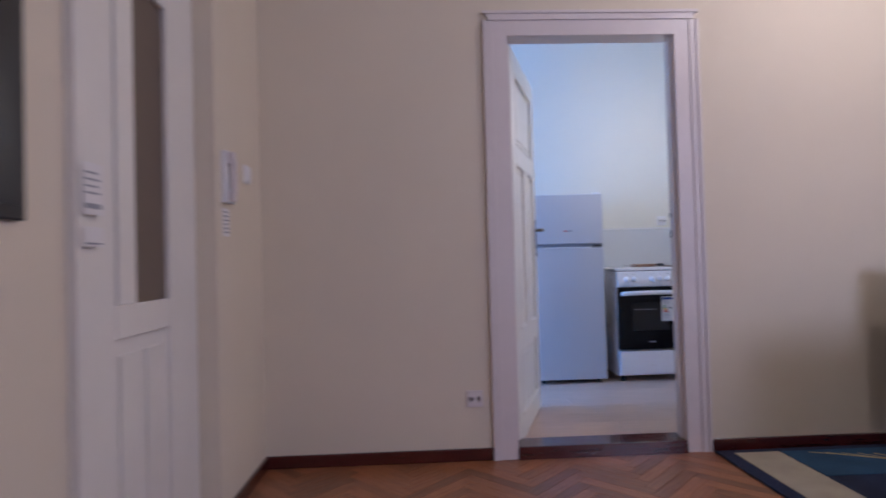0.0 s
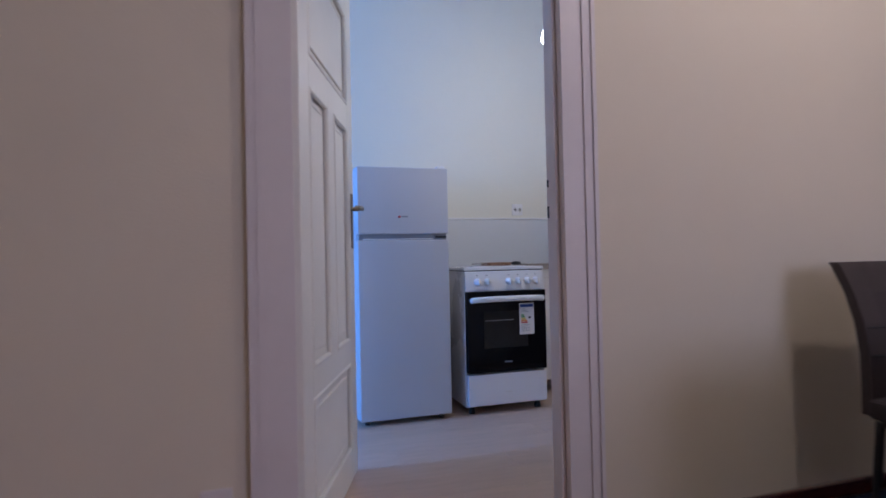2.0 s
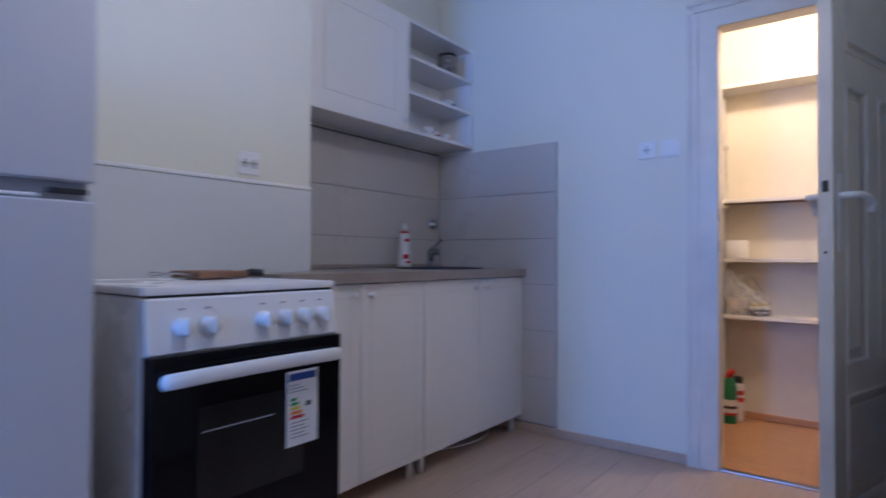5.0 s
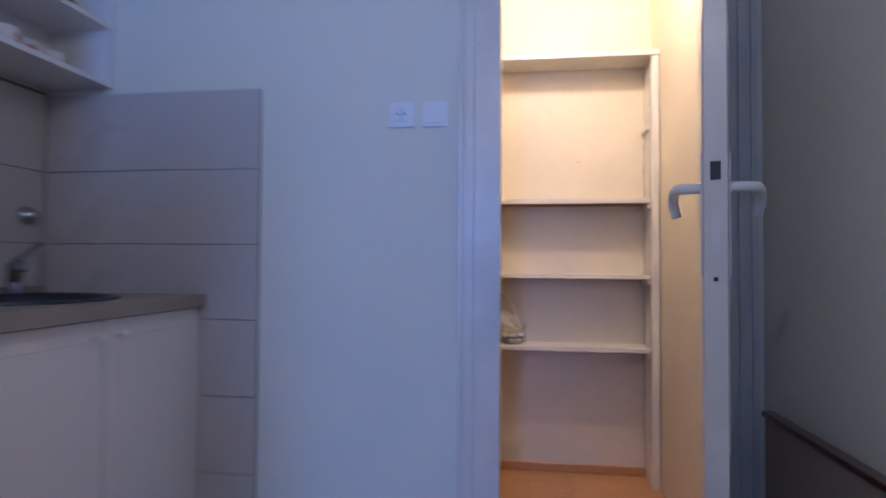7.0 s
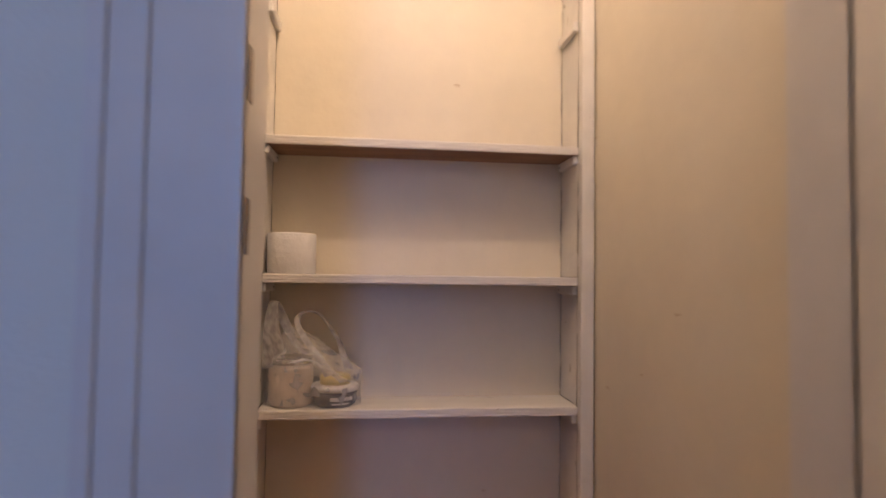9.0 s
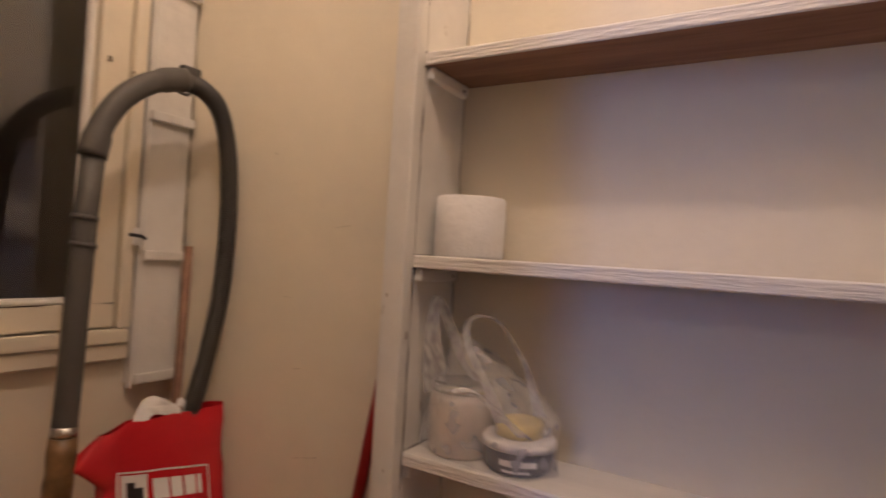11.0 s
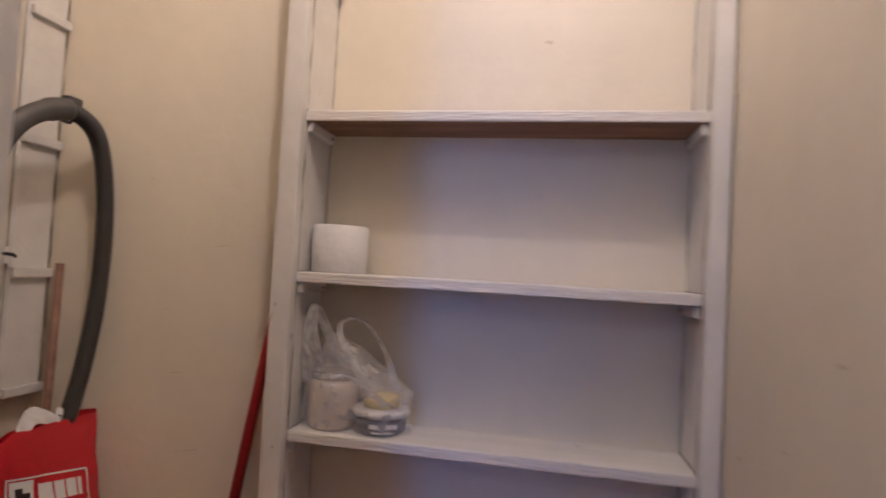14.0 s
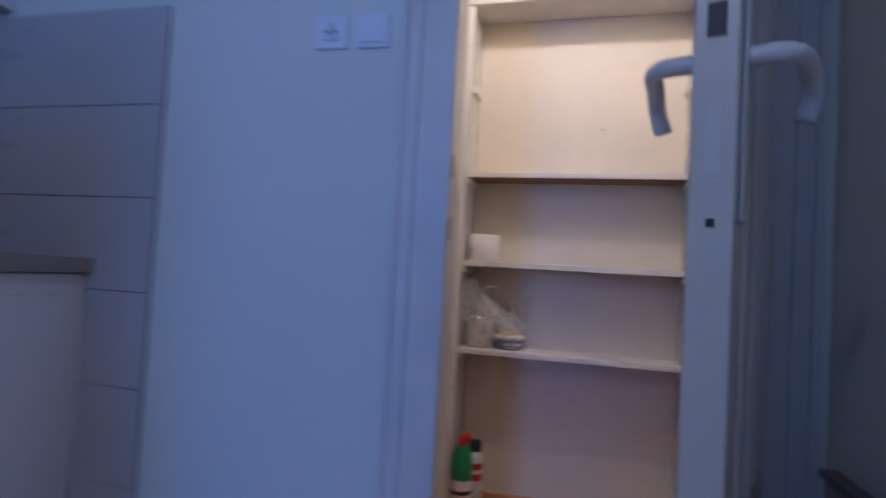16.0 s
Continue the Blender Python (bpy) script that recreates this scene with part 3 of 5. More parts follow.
# ---- hall ----
gd = thing("door_hall", pose(HXD, HDY0, HF, 0, 0, 90), "white wooden hall door with a tall glass panel", "door", kind="structure")
W, GL, GR, GB, GT = HDY1 - HDY0, 0.112, 0.452, 0.88, 1.857   # leaf width, glass edges
for q in ((-0.004, GL, 0, HDTOP), (GR, W - 0.002, 0, HDTOP), (GL, GR, 0, 0.12), (GL, GR, 0.785, GB), (GL, GR, GT, HDTOP)):
    part("stile" if q[3] - q[2] > 1.5 else "rail", B(q[0], q[1], 0.0, 0.045, q[2], q[3], 0.003), DOOR_WHITE, gd)
bm = B(GL, GR, 0.014, 0.03, 0.12, 0.785)
for x0, x1 in ((GL + 0.03, GL + 0.155), (GL + 0.185, GR - 0.03)):
    box(bm, x0, x1, 0.006, 0.014, 0.17, 0.74, 0.004)
part("panel", bm, DOOR_WHITE, gd)
part("pane", B(GL, GR, 0.022, 0.027, GB, GT), MILKY, gd, "milky door glass")
part("glazing_bar", B(0.14, 0.24, 0.006, 0.0215, GB, GT, 0.003), DOOR_WHITE, gd)
part("liner", B(0.2405, GR - 0.001, 0.016, 0.0215, GB, GT), BROWN_LINER, gd, "brown curtain strip")
part("back_panel", B(-0.004, W - 0.002, 0.05, 0.06, 0.0, HDTOP), DOOR_WHITE, gd)
architrave("trim_hall_door", 0, W, HDTOP, 0.11, 0.024, "white stepped frame of the hall door", DOOR_WHITE, pose(HXD, HDY0, HF, 0, 0, 90), 0.0, (1, 0))
for z, hh in ((1.10, 0.13), (1.02, 0.05)):
    nt = thing("notice", pose(HXD + 0.029, HDY0 - 0.045, z), "small white printed paper notice taped to the door frame", "notice")
    part("sheet", B(0, 0.0015, -0.045, 0.045, 0, hh), WHITE_PRINT, nt)
    part("text_bar", B(0.0015, 0.002, -0.035, 0.035, hh * 0.12, hh * 0.22), GASKET, nt)
    if hh > 0.1:
        for k in range(4):
            part("text_bar", B(0.0015, 0.002, -0.035, 0.03 - 0.01 * (k % 2), hh * (0.4 + 0.13 * k), hh * (0.44 + 0.13 * k)), GASKET, nt)

pic = thing("picture", pose(HXD + 0.001, -2.039, 1.07), "dark framed picture hanging on the hall wall", "picture")
part("frame", B(0, 0.022, 0, 0.48, 0, 0.95, 0.004), DARK_PLASTIC, pic)
part("print", B(0.0221, 0.024, 0.03, 0.45, 0.03, 0.92), PICTURE, pic)

ic = thing("intercom", pose(HX0, -0.5, 1.21), "cream wall intercom handset on its base", "intercom")
part("base", B(0, 0.025, -0.045, 0.045, 0, 0.205, 0.006, 2), PLASTIC_WHITE, ic)
bm = B(0.025, 0.05, -0.04, -0.005, 0.005, 0.05, 0.008, 2)
box(bm, 0.025, 0.05, -0.04, -0.005, 0.15, 0.2, 0.008, 2)
box(bm, 0.035, 0.055, -0.036, -0.009, 0.03, 0.17, 0.007, 2)
part("handset", bm, TRIM_HALL, ic)
lb = thing("label_plate", pose(HX0, -0.5, 1.08), "small printed name list below the intercom", "label")
part("plate", B(0, 0.003, -0.035, 0.035, 0, 0.11), WHITE_PRINT, lb)
for k in range(6):
    part("text_bar", B(0.003, 0.0036, -0.028, 0.028 - 0.008 * (k % 3), 0.012 + 0.016 * k, 0.019 + 0.016 * k), GASKET, lb)


def switch(name, m, label, category, socket=0, mat_=None):
    """A wall plate: x across, y out of the wall to -y."""
    t = thing(name, m, label, category)
    mat_ = mat_ or PLASTIC_WHITE
    part("plate", B(-0.04, 0.04, -0.010, 0, -0.04, 0.04, 0.004, 2), mat_, t)
    if not socket:
        part("rocker", B(-0.03, 0.03, -0.016, -0.009, -0.03, 0.03, 0.003, 2), mat_, t)
        return t
    n = 2 if socket == 2 else 1
    for k in range(n):
        cx = 0 if n == 1 else (-0.018 + 0.036 * k)
        r = 0.021 if n == 1 else 0.013
        bm = lathe(bmesh.new(), [(r + 0.003, 0), (r + 0.003, 0.004), (r, 0.004), (r * 0.96, -0.006), (0.0008, -0.006)], segs=20)
        bm.transform(pose(cx, -0.0105, 0, 90, 0, 0))
        part("cup", bm, mat_, t)
        for s in (-1, 1):
            part("pin_hole", B(cx + s * r * 0.5 - 0.0028, cx + s * r * 0.5 + 0.0028, -0.0135, -0.008, -0.0028, 0.0028), DARK_PLASTIC, t)
        part("earth_clip", B(cx - 0.003, cx + 0.003, -0.0138, -0.009, -r, r), STEEL, t)
    return t


switch("light_switch", pose(HX0, -0.23, 1.366, 0, 0, 90), "pale wall switch beside the intercom", "switch")
switch("wall_socket", pose(-0.209, 0, 0.281), "greyish double socket low on the hall wall", "socket", 2, TRIM_HALL)
switch("wall_socket", pose(1.645, YN, 1.251), "white double socket above the splash panel", "socket", 2)
switch("wall_socket", pose(XE, 1.156, 1.436, 0, 0, -90), "white round socket beside the pantry door", "socket", 1)
switch("light_switch", pose(XE, 1.05, 1.435, 0, 0, -90), "white square light switch beside the pantry door", "switch")

# rug
RX0, RX1, RY0, RY1 = 0.965, 3.6, -2.3, -0.035
rug = thing("rug", pose(0, 0, HF), "navy and teal rug with a cream stripe and gold lines", "rug")
part("field", B(RX0, RX1, RY0, RY1, 0, 0.012, 0.004), RUG_BLUE, rug)
part("stripe", B(RX0 + 0.07, RX0 + 0.29, RY0 + 0.06, RY1 - 0.05, 0.012, 0.0145), RUG_CREAM, rug, "cream stripe")
part("field", B(RX0 + 0.30, RX1 - 0.06, RY1 - 0.36, RY1 - 0.05, 0.012, 0.0145), RUG_TEAL, rug, "teal field")
for k in range(5):
    u = 0.07 * k
    bm = tube(bmesh.new(), spline([(RX0 + 0.42 + u, RY1 - 0.08 - 0.012 * k, 0.0145), (RX0 + 0.55 + u, RY1 - 0.13 - 0.03 * k, 0.0145), (RX0 + 0.78 + u, RY1 - 0.24 - 0.02 * k, 0.0145), (RX0 + 1.05 + 0.5 * u, RY1 - 0.335, 0.0145), (RX0 + 1.35, RY1 - 0.50 + 0.04 * k, 0.0135), (RX0 + 1.7 - u, RY1 - 0.62 + 0.06 * k, 0.0135)], 24), 0.0026, 5)
    part("line", bm, RUG_GOLD, rug, "gold line")


def chair(m, label):
    t = thing("dining_chair", m, label, "chair")
    # local: seat faces -y, back at +y
    bm = bmesh.new()
    prof = [(0.212, 0.40), (0.211, 0.50), (0.214, 0.60), (0.230, 0.70), (0.262, 0.80), (0.305, 0.885), (0.318, 0.905)]
    rings = []
    for y, z in prof:
        hw = 0.186 - 0.012 * (z - 0.4)
        z *= 0.975
        rings.append([(-hw, y, z), (-hw * 0.5, y + 0.008, z), (hw * 0.5, y + 0.008, z), (hw, y, z), (hw, y + 0.035, z), (-hw, y + 0.035, z)])
    vs = [[bm.verts.new(p) for p in r] for r in rings]
    for a, b in zip(vs, vs[1:]):
        for j in range(6):
            bm.faces.new((a[j], a[(j + 1) % 6], b[(j + 1) % 6], b[j]))
    bm.faces.new(vs[0][::-1])
    bm.faces.new(vs[-1])
    bmesh.ops.bevel(bm, geom=[e for e in bm.edges if e.calc_face_angle(0) > 0.7], offset=0.009, segments=2, affect="EDGES")
    part("backrest", bm, LEATHER, t)
    for z in (0.58, 0.67):
        yy = 0.2125 if z < 0.6 else 0.2245
        part("seam", tube(bmesh.new(), [(-0.175, yy, z), (0, yy + 0.008, z), (0.175, yy, z)], 0.0025, 6), DARK_PLASTIC, t)
    part("seat", B(-0.19, 0.19, -0.22, 0.225, 0.38, 0.445, 0.022, 3), LEATHER, t)
    part("seat_frame", B(-0.175, 0.175, -0.20, 0.19, 0.355, 0.38, 0.004), DARK_PLASTIC, t)
    for sx in (-1, 1):
        for ya, yb in ((-0.17, -0.20), (0.205, 0.24)):
            part("leg", tube(bmesh.new(), spline([(sx * 0.16, ya, 0.37), (sx * 0.163, (ya + yb) / 2 - 0.004, 0.2), (sx * 0.17, yb, 0.0)], 8), [0.014] * 5 + [0.010] * 4, 8), DARK_PLASTIC, t)
    return t


chair(pose(1.94, -0.52, HF + 0.013, 0, 0, -3), "dark brown leatherette dining chair on the blue rug")
tb = thing("dining_table", pose(1.36, -1.57, HF + 0.013), "dark table with an orange wood top and solid end panel", "table")
part("tabletop", B(0.02, 1.5, 0.0, 0.86, 0.675, 0.698, 0.003), TABLE_TOP, tb)
part("edge_band", B(0.0, 0.0195, 0.0, 0.86, 0.662, 0.70, 0.003), TABLE_EDGE, tb)
part("edge_band", B(0.0, 1.5, 0.8605, 0.88, 0.662, 0.70, 0.003), TABLE_EDGE, tb)
part("end_panel", B(0.06, 0.10, 0.06, 0.82, 0.0, 0.674, 0.004), TABLE_EDGE, tb)
part("end_panel", B(1.30, 1.34, 0.06, 0.80, 0.0, 0.674, 0.004), TABLE_EDGE, tb)
part("stretcher", B(0.101, 1.299, 0.41, 0.44, 0.30, 0.674, 0.003), TABLE_EDGE, tb)

hl = thing("ceiling_lamp", pose(HALL_LAMP[0], HALL_LAMP[1], 0), "round opal glass ceiling lamp, lit", "lamp")
part("rod", tube(bmesh.new(), [(0, 0, CEIL), (0, 0, HALL_LAMP[2] + 0.1)], 0.008), STEEL, hl)
part("shade", lathe(bmesh.new(), [(0.13, 0.02), (0.15, 0.05), (0.11, 0.09), (0.03, 0.11)], (0, 0, HALL_LAMP[2]), 24, False), OPAL_HALL, hl)

# ---- kitchen: large things ----
FX0, FX1, FY0, FH = 0.412, 0.936, 1.468, 1.435
fr = thing("fridge", pose(FX0, FY0, 0), "white two-door fridge-freezer with a textured front", "fridge")
fw, fd = FX1 - FX0, YN - 0.016 - FY0 - 0.02
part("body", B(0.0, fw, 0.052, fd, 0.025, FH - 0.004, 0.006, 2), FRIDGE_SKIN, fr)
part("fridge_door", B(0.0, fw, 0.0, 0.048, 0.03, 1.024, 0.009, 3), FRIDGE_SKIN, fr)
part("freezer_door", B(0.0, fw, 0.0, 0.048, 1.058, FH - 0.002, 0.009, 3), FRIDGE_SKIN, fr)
part("gasket", B(0.01, fw - 0.01, 0.018, 0.052, 1.024, 1.058), GASKET, fr, "grey grip recess between the doors")
part("grip", B(0.03, fw - 0.09, 0.004, 0.02, 1.026, 1.033, 0.002), PLASTIC_WHITE, fr)
part("hinge", B(fw - 0.075, fw - 0.01, 0.006, 0.04, 1.036, 1.046, 0.002), DARK_PLASTIC, fr, "dark metal hinge")
part("top_hinge", B(fw - 0.06, fw - 0.01, 0.012, 0.05, FH - 0.002, FH + 0.012, 0.004), PLASTIC_WHITE, fr)
bm = lathe(bmesh.new(), [(0.0075, 0), (0.0075, 0.002), (0.0005, 0.002)], segs=16)
bm.transform(pose(0.236, 0.0, 1.155, 90, 0, 0))
part("badge", bm, RED_PRINT, fr, "small red round badge")
part("badge_bar", B(0.247, 0.286, -0.0015, 0.0005, 1.151, 1.160), GASKET, fr)
for x in (0.05, fw - 0.05):
    part("foot", lathe(bmesh.new(), [(0.018, 0), (0.018, 0.02), (0.012, 0.03)], (x, 0.06, 0), 12), DARK_PLASTIC, fr)

SX0, SX1, SY0, ST = 1.036, 1.543, 1.475, 0.855
st = thing("stove", pose(SX0, SY0, 0), "white freestanding cooker with a black glass oven door", "stove")
sw, sd = SX1 - SX0, 0.555
part("body", B(0, sw, 0.03, sd, 0.04, ST - 0.018, 0.004), ENAMEL, st)
part("lid", B(-0.004, sw + 0.004, 0.015, sd, ST - 0.014, ST + 0.004, 0.006, 2), ENAMEL, st, "flat white enamel lid")
part("lid_gap", B(0.004, sw - 0.004, 0.02, sd - 0.01, ST - 0.0195, ST - 0.0135), DARK_PLASTIC, st)
bm = B(0, sw, 0.0, 0.03, ST - 0.138, ST - 0.02, 0.004)
for v in bm.verts:  # the panel leans back towards the top
    v.co.y += max(0, (v.co.z - (ST - 0.135)) * 0.10)
panel = part("control_panel", bm, ENAMEL, st)
for x in (0.075, 0.135, 0.275, 0.335, 0.395, 0.452):
    bm = lathe(bmesh.new(), [(0.021, 0), (0.021, 0.008), (0.017, 0.014), (0.016, 0.026), (0.001, 0.027)], segs=20)
    box(bm, -0.004, 0.004, -0.017, 0.017, 0.02, 0.032, 0.002)
    bm.transform(pose(x, 0.006, ST - 0.082, 90, 0, 0))
    part("knob", bm, PLASTIC_WHITE, panel)
    part("mark", B(x - 0.006, x + 0.006, 0.0065, 0.008, ST - 0.046, ST - 0.0425), GASKET, panel)
od = part("oven_door", B(0.003, sw - 0.003, -0.018, 0.028, 0.245, ST - 0.138, 0.004, 2), BLACK_GLASS, st, "black glass oven door")
part("oven_window", B(0.10, sw - 0.125, -0.0195, -0.0175, 0.385, 0.60), OVEN_INSIDE, od, "smoked glass window")
part("oven_rack", B(0.11, 0.29, -0.0202, -0.0194, 0.545, 0.548), GASKET, od)
part("brand_bar", B(sw / 2 - 0.025, sw / 2 + 0.025, -0.0192, -0.0178, 0.298, 0.305), GASKET, od)
bm = bmesh.new()
tube(bm, spline([(0.03, -0.018, 0.655), (0.035, -0.05, 0.658), (0.12, -0.06, 0.66), (sw / 2, -0.063, 0.661), (sw - 0.12, -0.06, 0.66), (sw - 0.035, -0.05, 0.658), (sw - 0.03, -0.018, 0.655)], 30), 0.0125, 12)
for v in bm.verts:  # a flat, wide bar
    v.co.z = 0.66 + (v.co.z - 0.66) * 1.35
    v.co.y = -0.018 + (v.co.y + 0.018) * 0.6
    v.co.z += 0.012
part("handle", bm, PLASTIC_WHITE, od, "white bar handle")
sk = part("energy_sticker", B(0.328, 0.424, -0.0205, -0.0185, 0.455, 0.64), WHITE_PRINT, od, "white energy label with coloured bars")
part("header", B(0.334, 0.418, -0.0213, -0.0205, 0.616, 0.634), BLUE_PRINT, sk)
for k, mm in enumerate((GREEN_PRINT, GREEN_PRINT, YELLOW_PRINT, ORANGE_PRINT, RED_PRINT)):
    part("bar", B(0.339, 0.357 + 0.006 * k, -0.0213, -0.0205, 0.566 - 0.011 * k, 0.574 - 0.011 * k), mm, sk)
part("pointer", B(0.386, 0.402, -0.0213, -0.0205, 0.548, 0.56), BLACK_PRINT, sk)
for k in range(3):
    part("text_bar", B(0.336, 0.39 - 0.012 * k, -0.0213, -0.0205, 0.588 + 0.008 * k, 0.5905 + 0.008 * k), GASKET, sk)
for k in range(5):
    part("text_bar", B(0.339, 0.394 - 0.01 * (k % 2), -0.0213, -0.0205, 0.475 + 0.009 * k, 0.4775 + 0.009 * k), GASKET, sk)
part("drawer", B(0.003, sw - 0.003, -0.012, 0.028, 0.055, 0.234, 0.004, 2), ENAMEL, st)
part("brand_bar", B(sw / 2 - 0.02, sw / 2 + 0.02, -0.0132, -0.0122, 0.12, 0.127), WHITE_PRINT, st)
for x in (0.04, sw - 0.04):
    for y in (0.05, sd - 0.05):
        part("foot", lathe(bmesh.new(), [(0.02, 0), (0.02, 0.015), (0.012, 0.04)], (x, y, 0), 12), DARK_PLASTIC, st)

# a folded wire toaster rack with brown wooden grip and black end on the lid
gr = thing("stovetop_toaster", pose(SX0 + 0.33, SY0 + 0.36, ST + 0.004), "brown stovetop toaster plate with a wire loop and black grip", "toaster")
part("plate", B(-0.06, 0.09, -0.08, 0.08, 0.004, 0.024, 0.003), RAW_WOOD, gr)
part("wire", tube(bmesh.new(), spline([(-0.06, -0.05, 0.012), (-0.12, -0.06, 0.02), (-0.15, 0.0, 0.012), (-0.12, 0.06, 0.02), (-0.06, 0.05, 0.012)], 24), 0.0025, 6), STEEL, gr)
part("grip_wire", tube(bmesh.new(), [(0.088, 0, 0.012), (0.14, 0, 0.016)], 0.003, 6), STEEL, gr)
part("grip", tube(bmesh.new(), [(0.13, 0, 0.016), (0.15, 0, 0.017), (0.19, 0, 0.015)], [0.008, 0.012, 0.011], 8), DARK_PLASTIC, gr, "black plastic grip")


def base_unit(x0, x1, label):
    t = thing("base_cabinet", pose(x0, CY, 0), label, "cabinet", "kitchen base cabinets")
    w, dp = x1 - x0, YR - 0.03 - CY
    part("body", B(0.001, w - 0.001, 0.019, dp, 0.088, CT - 0.038), CABINET, t)
    for k in (0, 1):
        a = 0.003 + k * w / 2
        bm = B(a, a + w / 2 - 0.005, 0.0, 0.018, 0.085, CT - 0.042, 0.003)
        d = part("door", bm, CABINET, t)
        b0, b1 = a + 0.05, a + w / 2 - 0.055
        bm = bmesh.new()
        for q in ((b0, b1, 0.115, 0.118), (b0, b1, CT - 0.095, CT - 0.092), (b0, b0 + 0.003, 0.118, CT - 0.095), (b1 - 0.003, b1, 0.118, CT - 0.095)):
            box(bm, q[0], q[1], -0.0008, 0.001, q[2], q[3])
        part("groove", bm, TUB_WHITE, d)
        kx = a + (w / 2 - 0.045 if k == 0 else 0.04)
        bm = lathe(bmesh.new(), [(0.006, 0), (0.005, 0.012), (0.013, 0.018), (0.013, 0.024), (0.002, 0.027)], segs=14)
        bm.transform(pose(kx, 0.0, CT - 0.085, 90, 0, 0))
        part("knob", bm, CABINET, d)
    for x in (0.035, w - 0.035):
        for y in (0.05, dp - 0.05):
            part("leg", lathe(bmesh.new(), [(0.016, 0), (0.016, 0.088)], (x, y, 0), 12), CABINET, t)
    return t


base_unit(1.602, 2.343, "white two-door kitchen base cabinet on short legs")
base_unit(2.347, 3.184, "white two-door sink base cabinet on short legs")
SINK = (2.79, 2.08)
bm = bmesh.new()
x0, x1, y0, y1, z0, z1 = 1.596, XE - 0.006, CY - 0.022, YR - 0.014, CT - 0.038, CT
segs = 32
for z in (z0, z1):
    outer = [bm.verts.new(p) for p in ((x0, y0, z), (x1, y0, z), (x1, y1, z), (x0, y1, z))]
    ring = [bm.verts.new((SINK[0] + 0.205 * math.cos(2 * math.pi * k / segs), SINK[1] + 0.205 * math.sin(2 * math.pi * k / segs), z)) for k in range(segs)]
    es = [bm.edges.new((outer[k], outer[(k + 1) % 4])) for k in range(4)] + [bm.edges.new((ring[k], ring[(k + 1) % segs])) for k in range(segs)]
    bmesh.ops.triangle_fill(bm, edges=es, use_beauty=True)
    if z == z0:
        low = outer, ring
    else:
        for a, b in ((low[0], outer), (low[1], ring)):
            for k in range(len(a)):
                bm.faces.new((a[k], a[(k + 1) % len(a)], b[(k + 1) % len(a)], b[k]))
solid("worktop", bm, WORKTOP, "grey-beige laminate worktop over the base cabinets", "worktop")
solid("worktop_strip", B(1.60, XE - 0.014, YR - 0.03, YR - 0.0135, CT + 0.001, CT + 0.022, 0.003), WORKTOP, "grey-beige sealing strip at the back of the worktop", "trim", "structure")
sk = thing("sink", pose(SINK[0], SINK[1], CT), "round dark composite sink set into the worktop", "sink")
part("bowl", lathe(bmesh.new(), [(0.225, 0.0005), (0.225, 0.006), (0.215, 0.009), (0.198, 0.006), (0.19, -0.02), (0.175, -0.13), (0.12, -0.155), (0.025, -0.158)], segs=40, close=False), DARK_SINK, sk)
part("drain", lathe(bmesh.new(), [(0.03, -0.157), (0.03, -0.154), (0.005, -0.155)], segs=16), STEEL, sk)
fc = thing("faucet", pose(2.955, YR - 0.13, CT, 0, 0, -40), "chrome single-lever kitchen faucet", "faucet")
part("base", lathe(bmesh.new(), [(0.026, 0), (0.026, 0.008), (0.02, 0.012), (0.02, 0.07), (0.022, 0.085), (0.018, 0.10)], segs=18), CHROME_DARK, fc)
part("spout", tube(bmesh.new(), spline([(0, -0.01, 0.045), (0, -0.07, 0.075), (0, -0.14, 0.098), (0, -0.165, 0.09), (0, -0.172, 0.075)], 18), 0.011, 10), CHROME_DARK, fc)
part("lever", tube(bmesh.new(), spline([(0, 0, 0.10), (0.02, 0.008, 0.118), (0.066, 0.03, 0.158)], 10), [0.012] * 4 + [0.008] * 7, 8), CHROME_DARK, fc)
wc = lathe(bmesh.new(), [(0.030, 0), (0.030, 0.008), (0.018, 0.014), (0.018, 0.03), (0.002, 0.032)], segs=20)
wc.transform(pose(3.11, YR - 0.0125, 1.12, 90, 0, 0))
solid("wall_tap_cover", wc, STEEL, "round chrome tap cover on the wall tile", "tap cover")
dt = thing("detergent_bottle", pose(2.78, 2.315, CT), "white dish detergent bottle with a red label and cap", "bottle")
part("body", lathe(bmesh.new(), [(0.032, 0), (0.036, 0.01), (0.036, 0.08), (0.030, 0.11), (0.034, 0.15), (0.028, 0.185), (0.014, 0.20)], segs=20), TUB_WHITE, dt)
part("cap", lathe(bmesh.new(), [(0.015, 0.2), (0.015, 0.222), (0.008, 0.226), (0.007, 0.24)], segs=14), WHITE_PRINT, dt)


def arc(r, z0, z1, a0, a1, n=8):
    """A strip of a label round an upright bottle, from angle a0 to a1 in degrees."""
    bm, prev = bmesh.new(), None
    for k in range(n + 1):
        g = math.radians(a0 + (a1 - a0) * k / n)
        row = [bm.verts.new((r * math.cos(g), r * math.sin(g), z)) for z in (z0, z1)]
        if prev:
            bm.faces.new((prev[0], row[0], row[1], prev[1])).smooth = True
        prev = row
    return bm


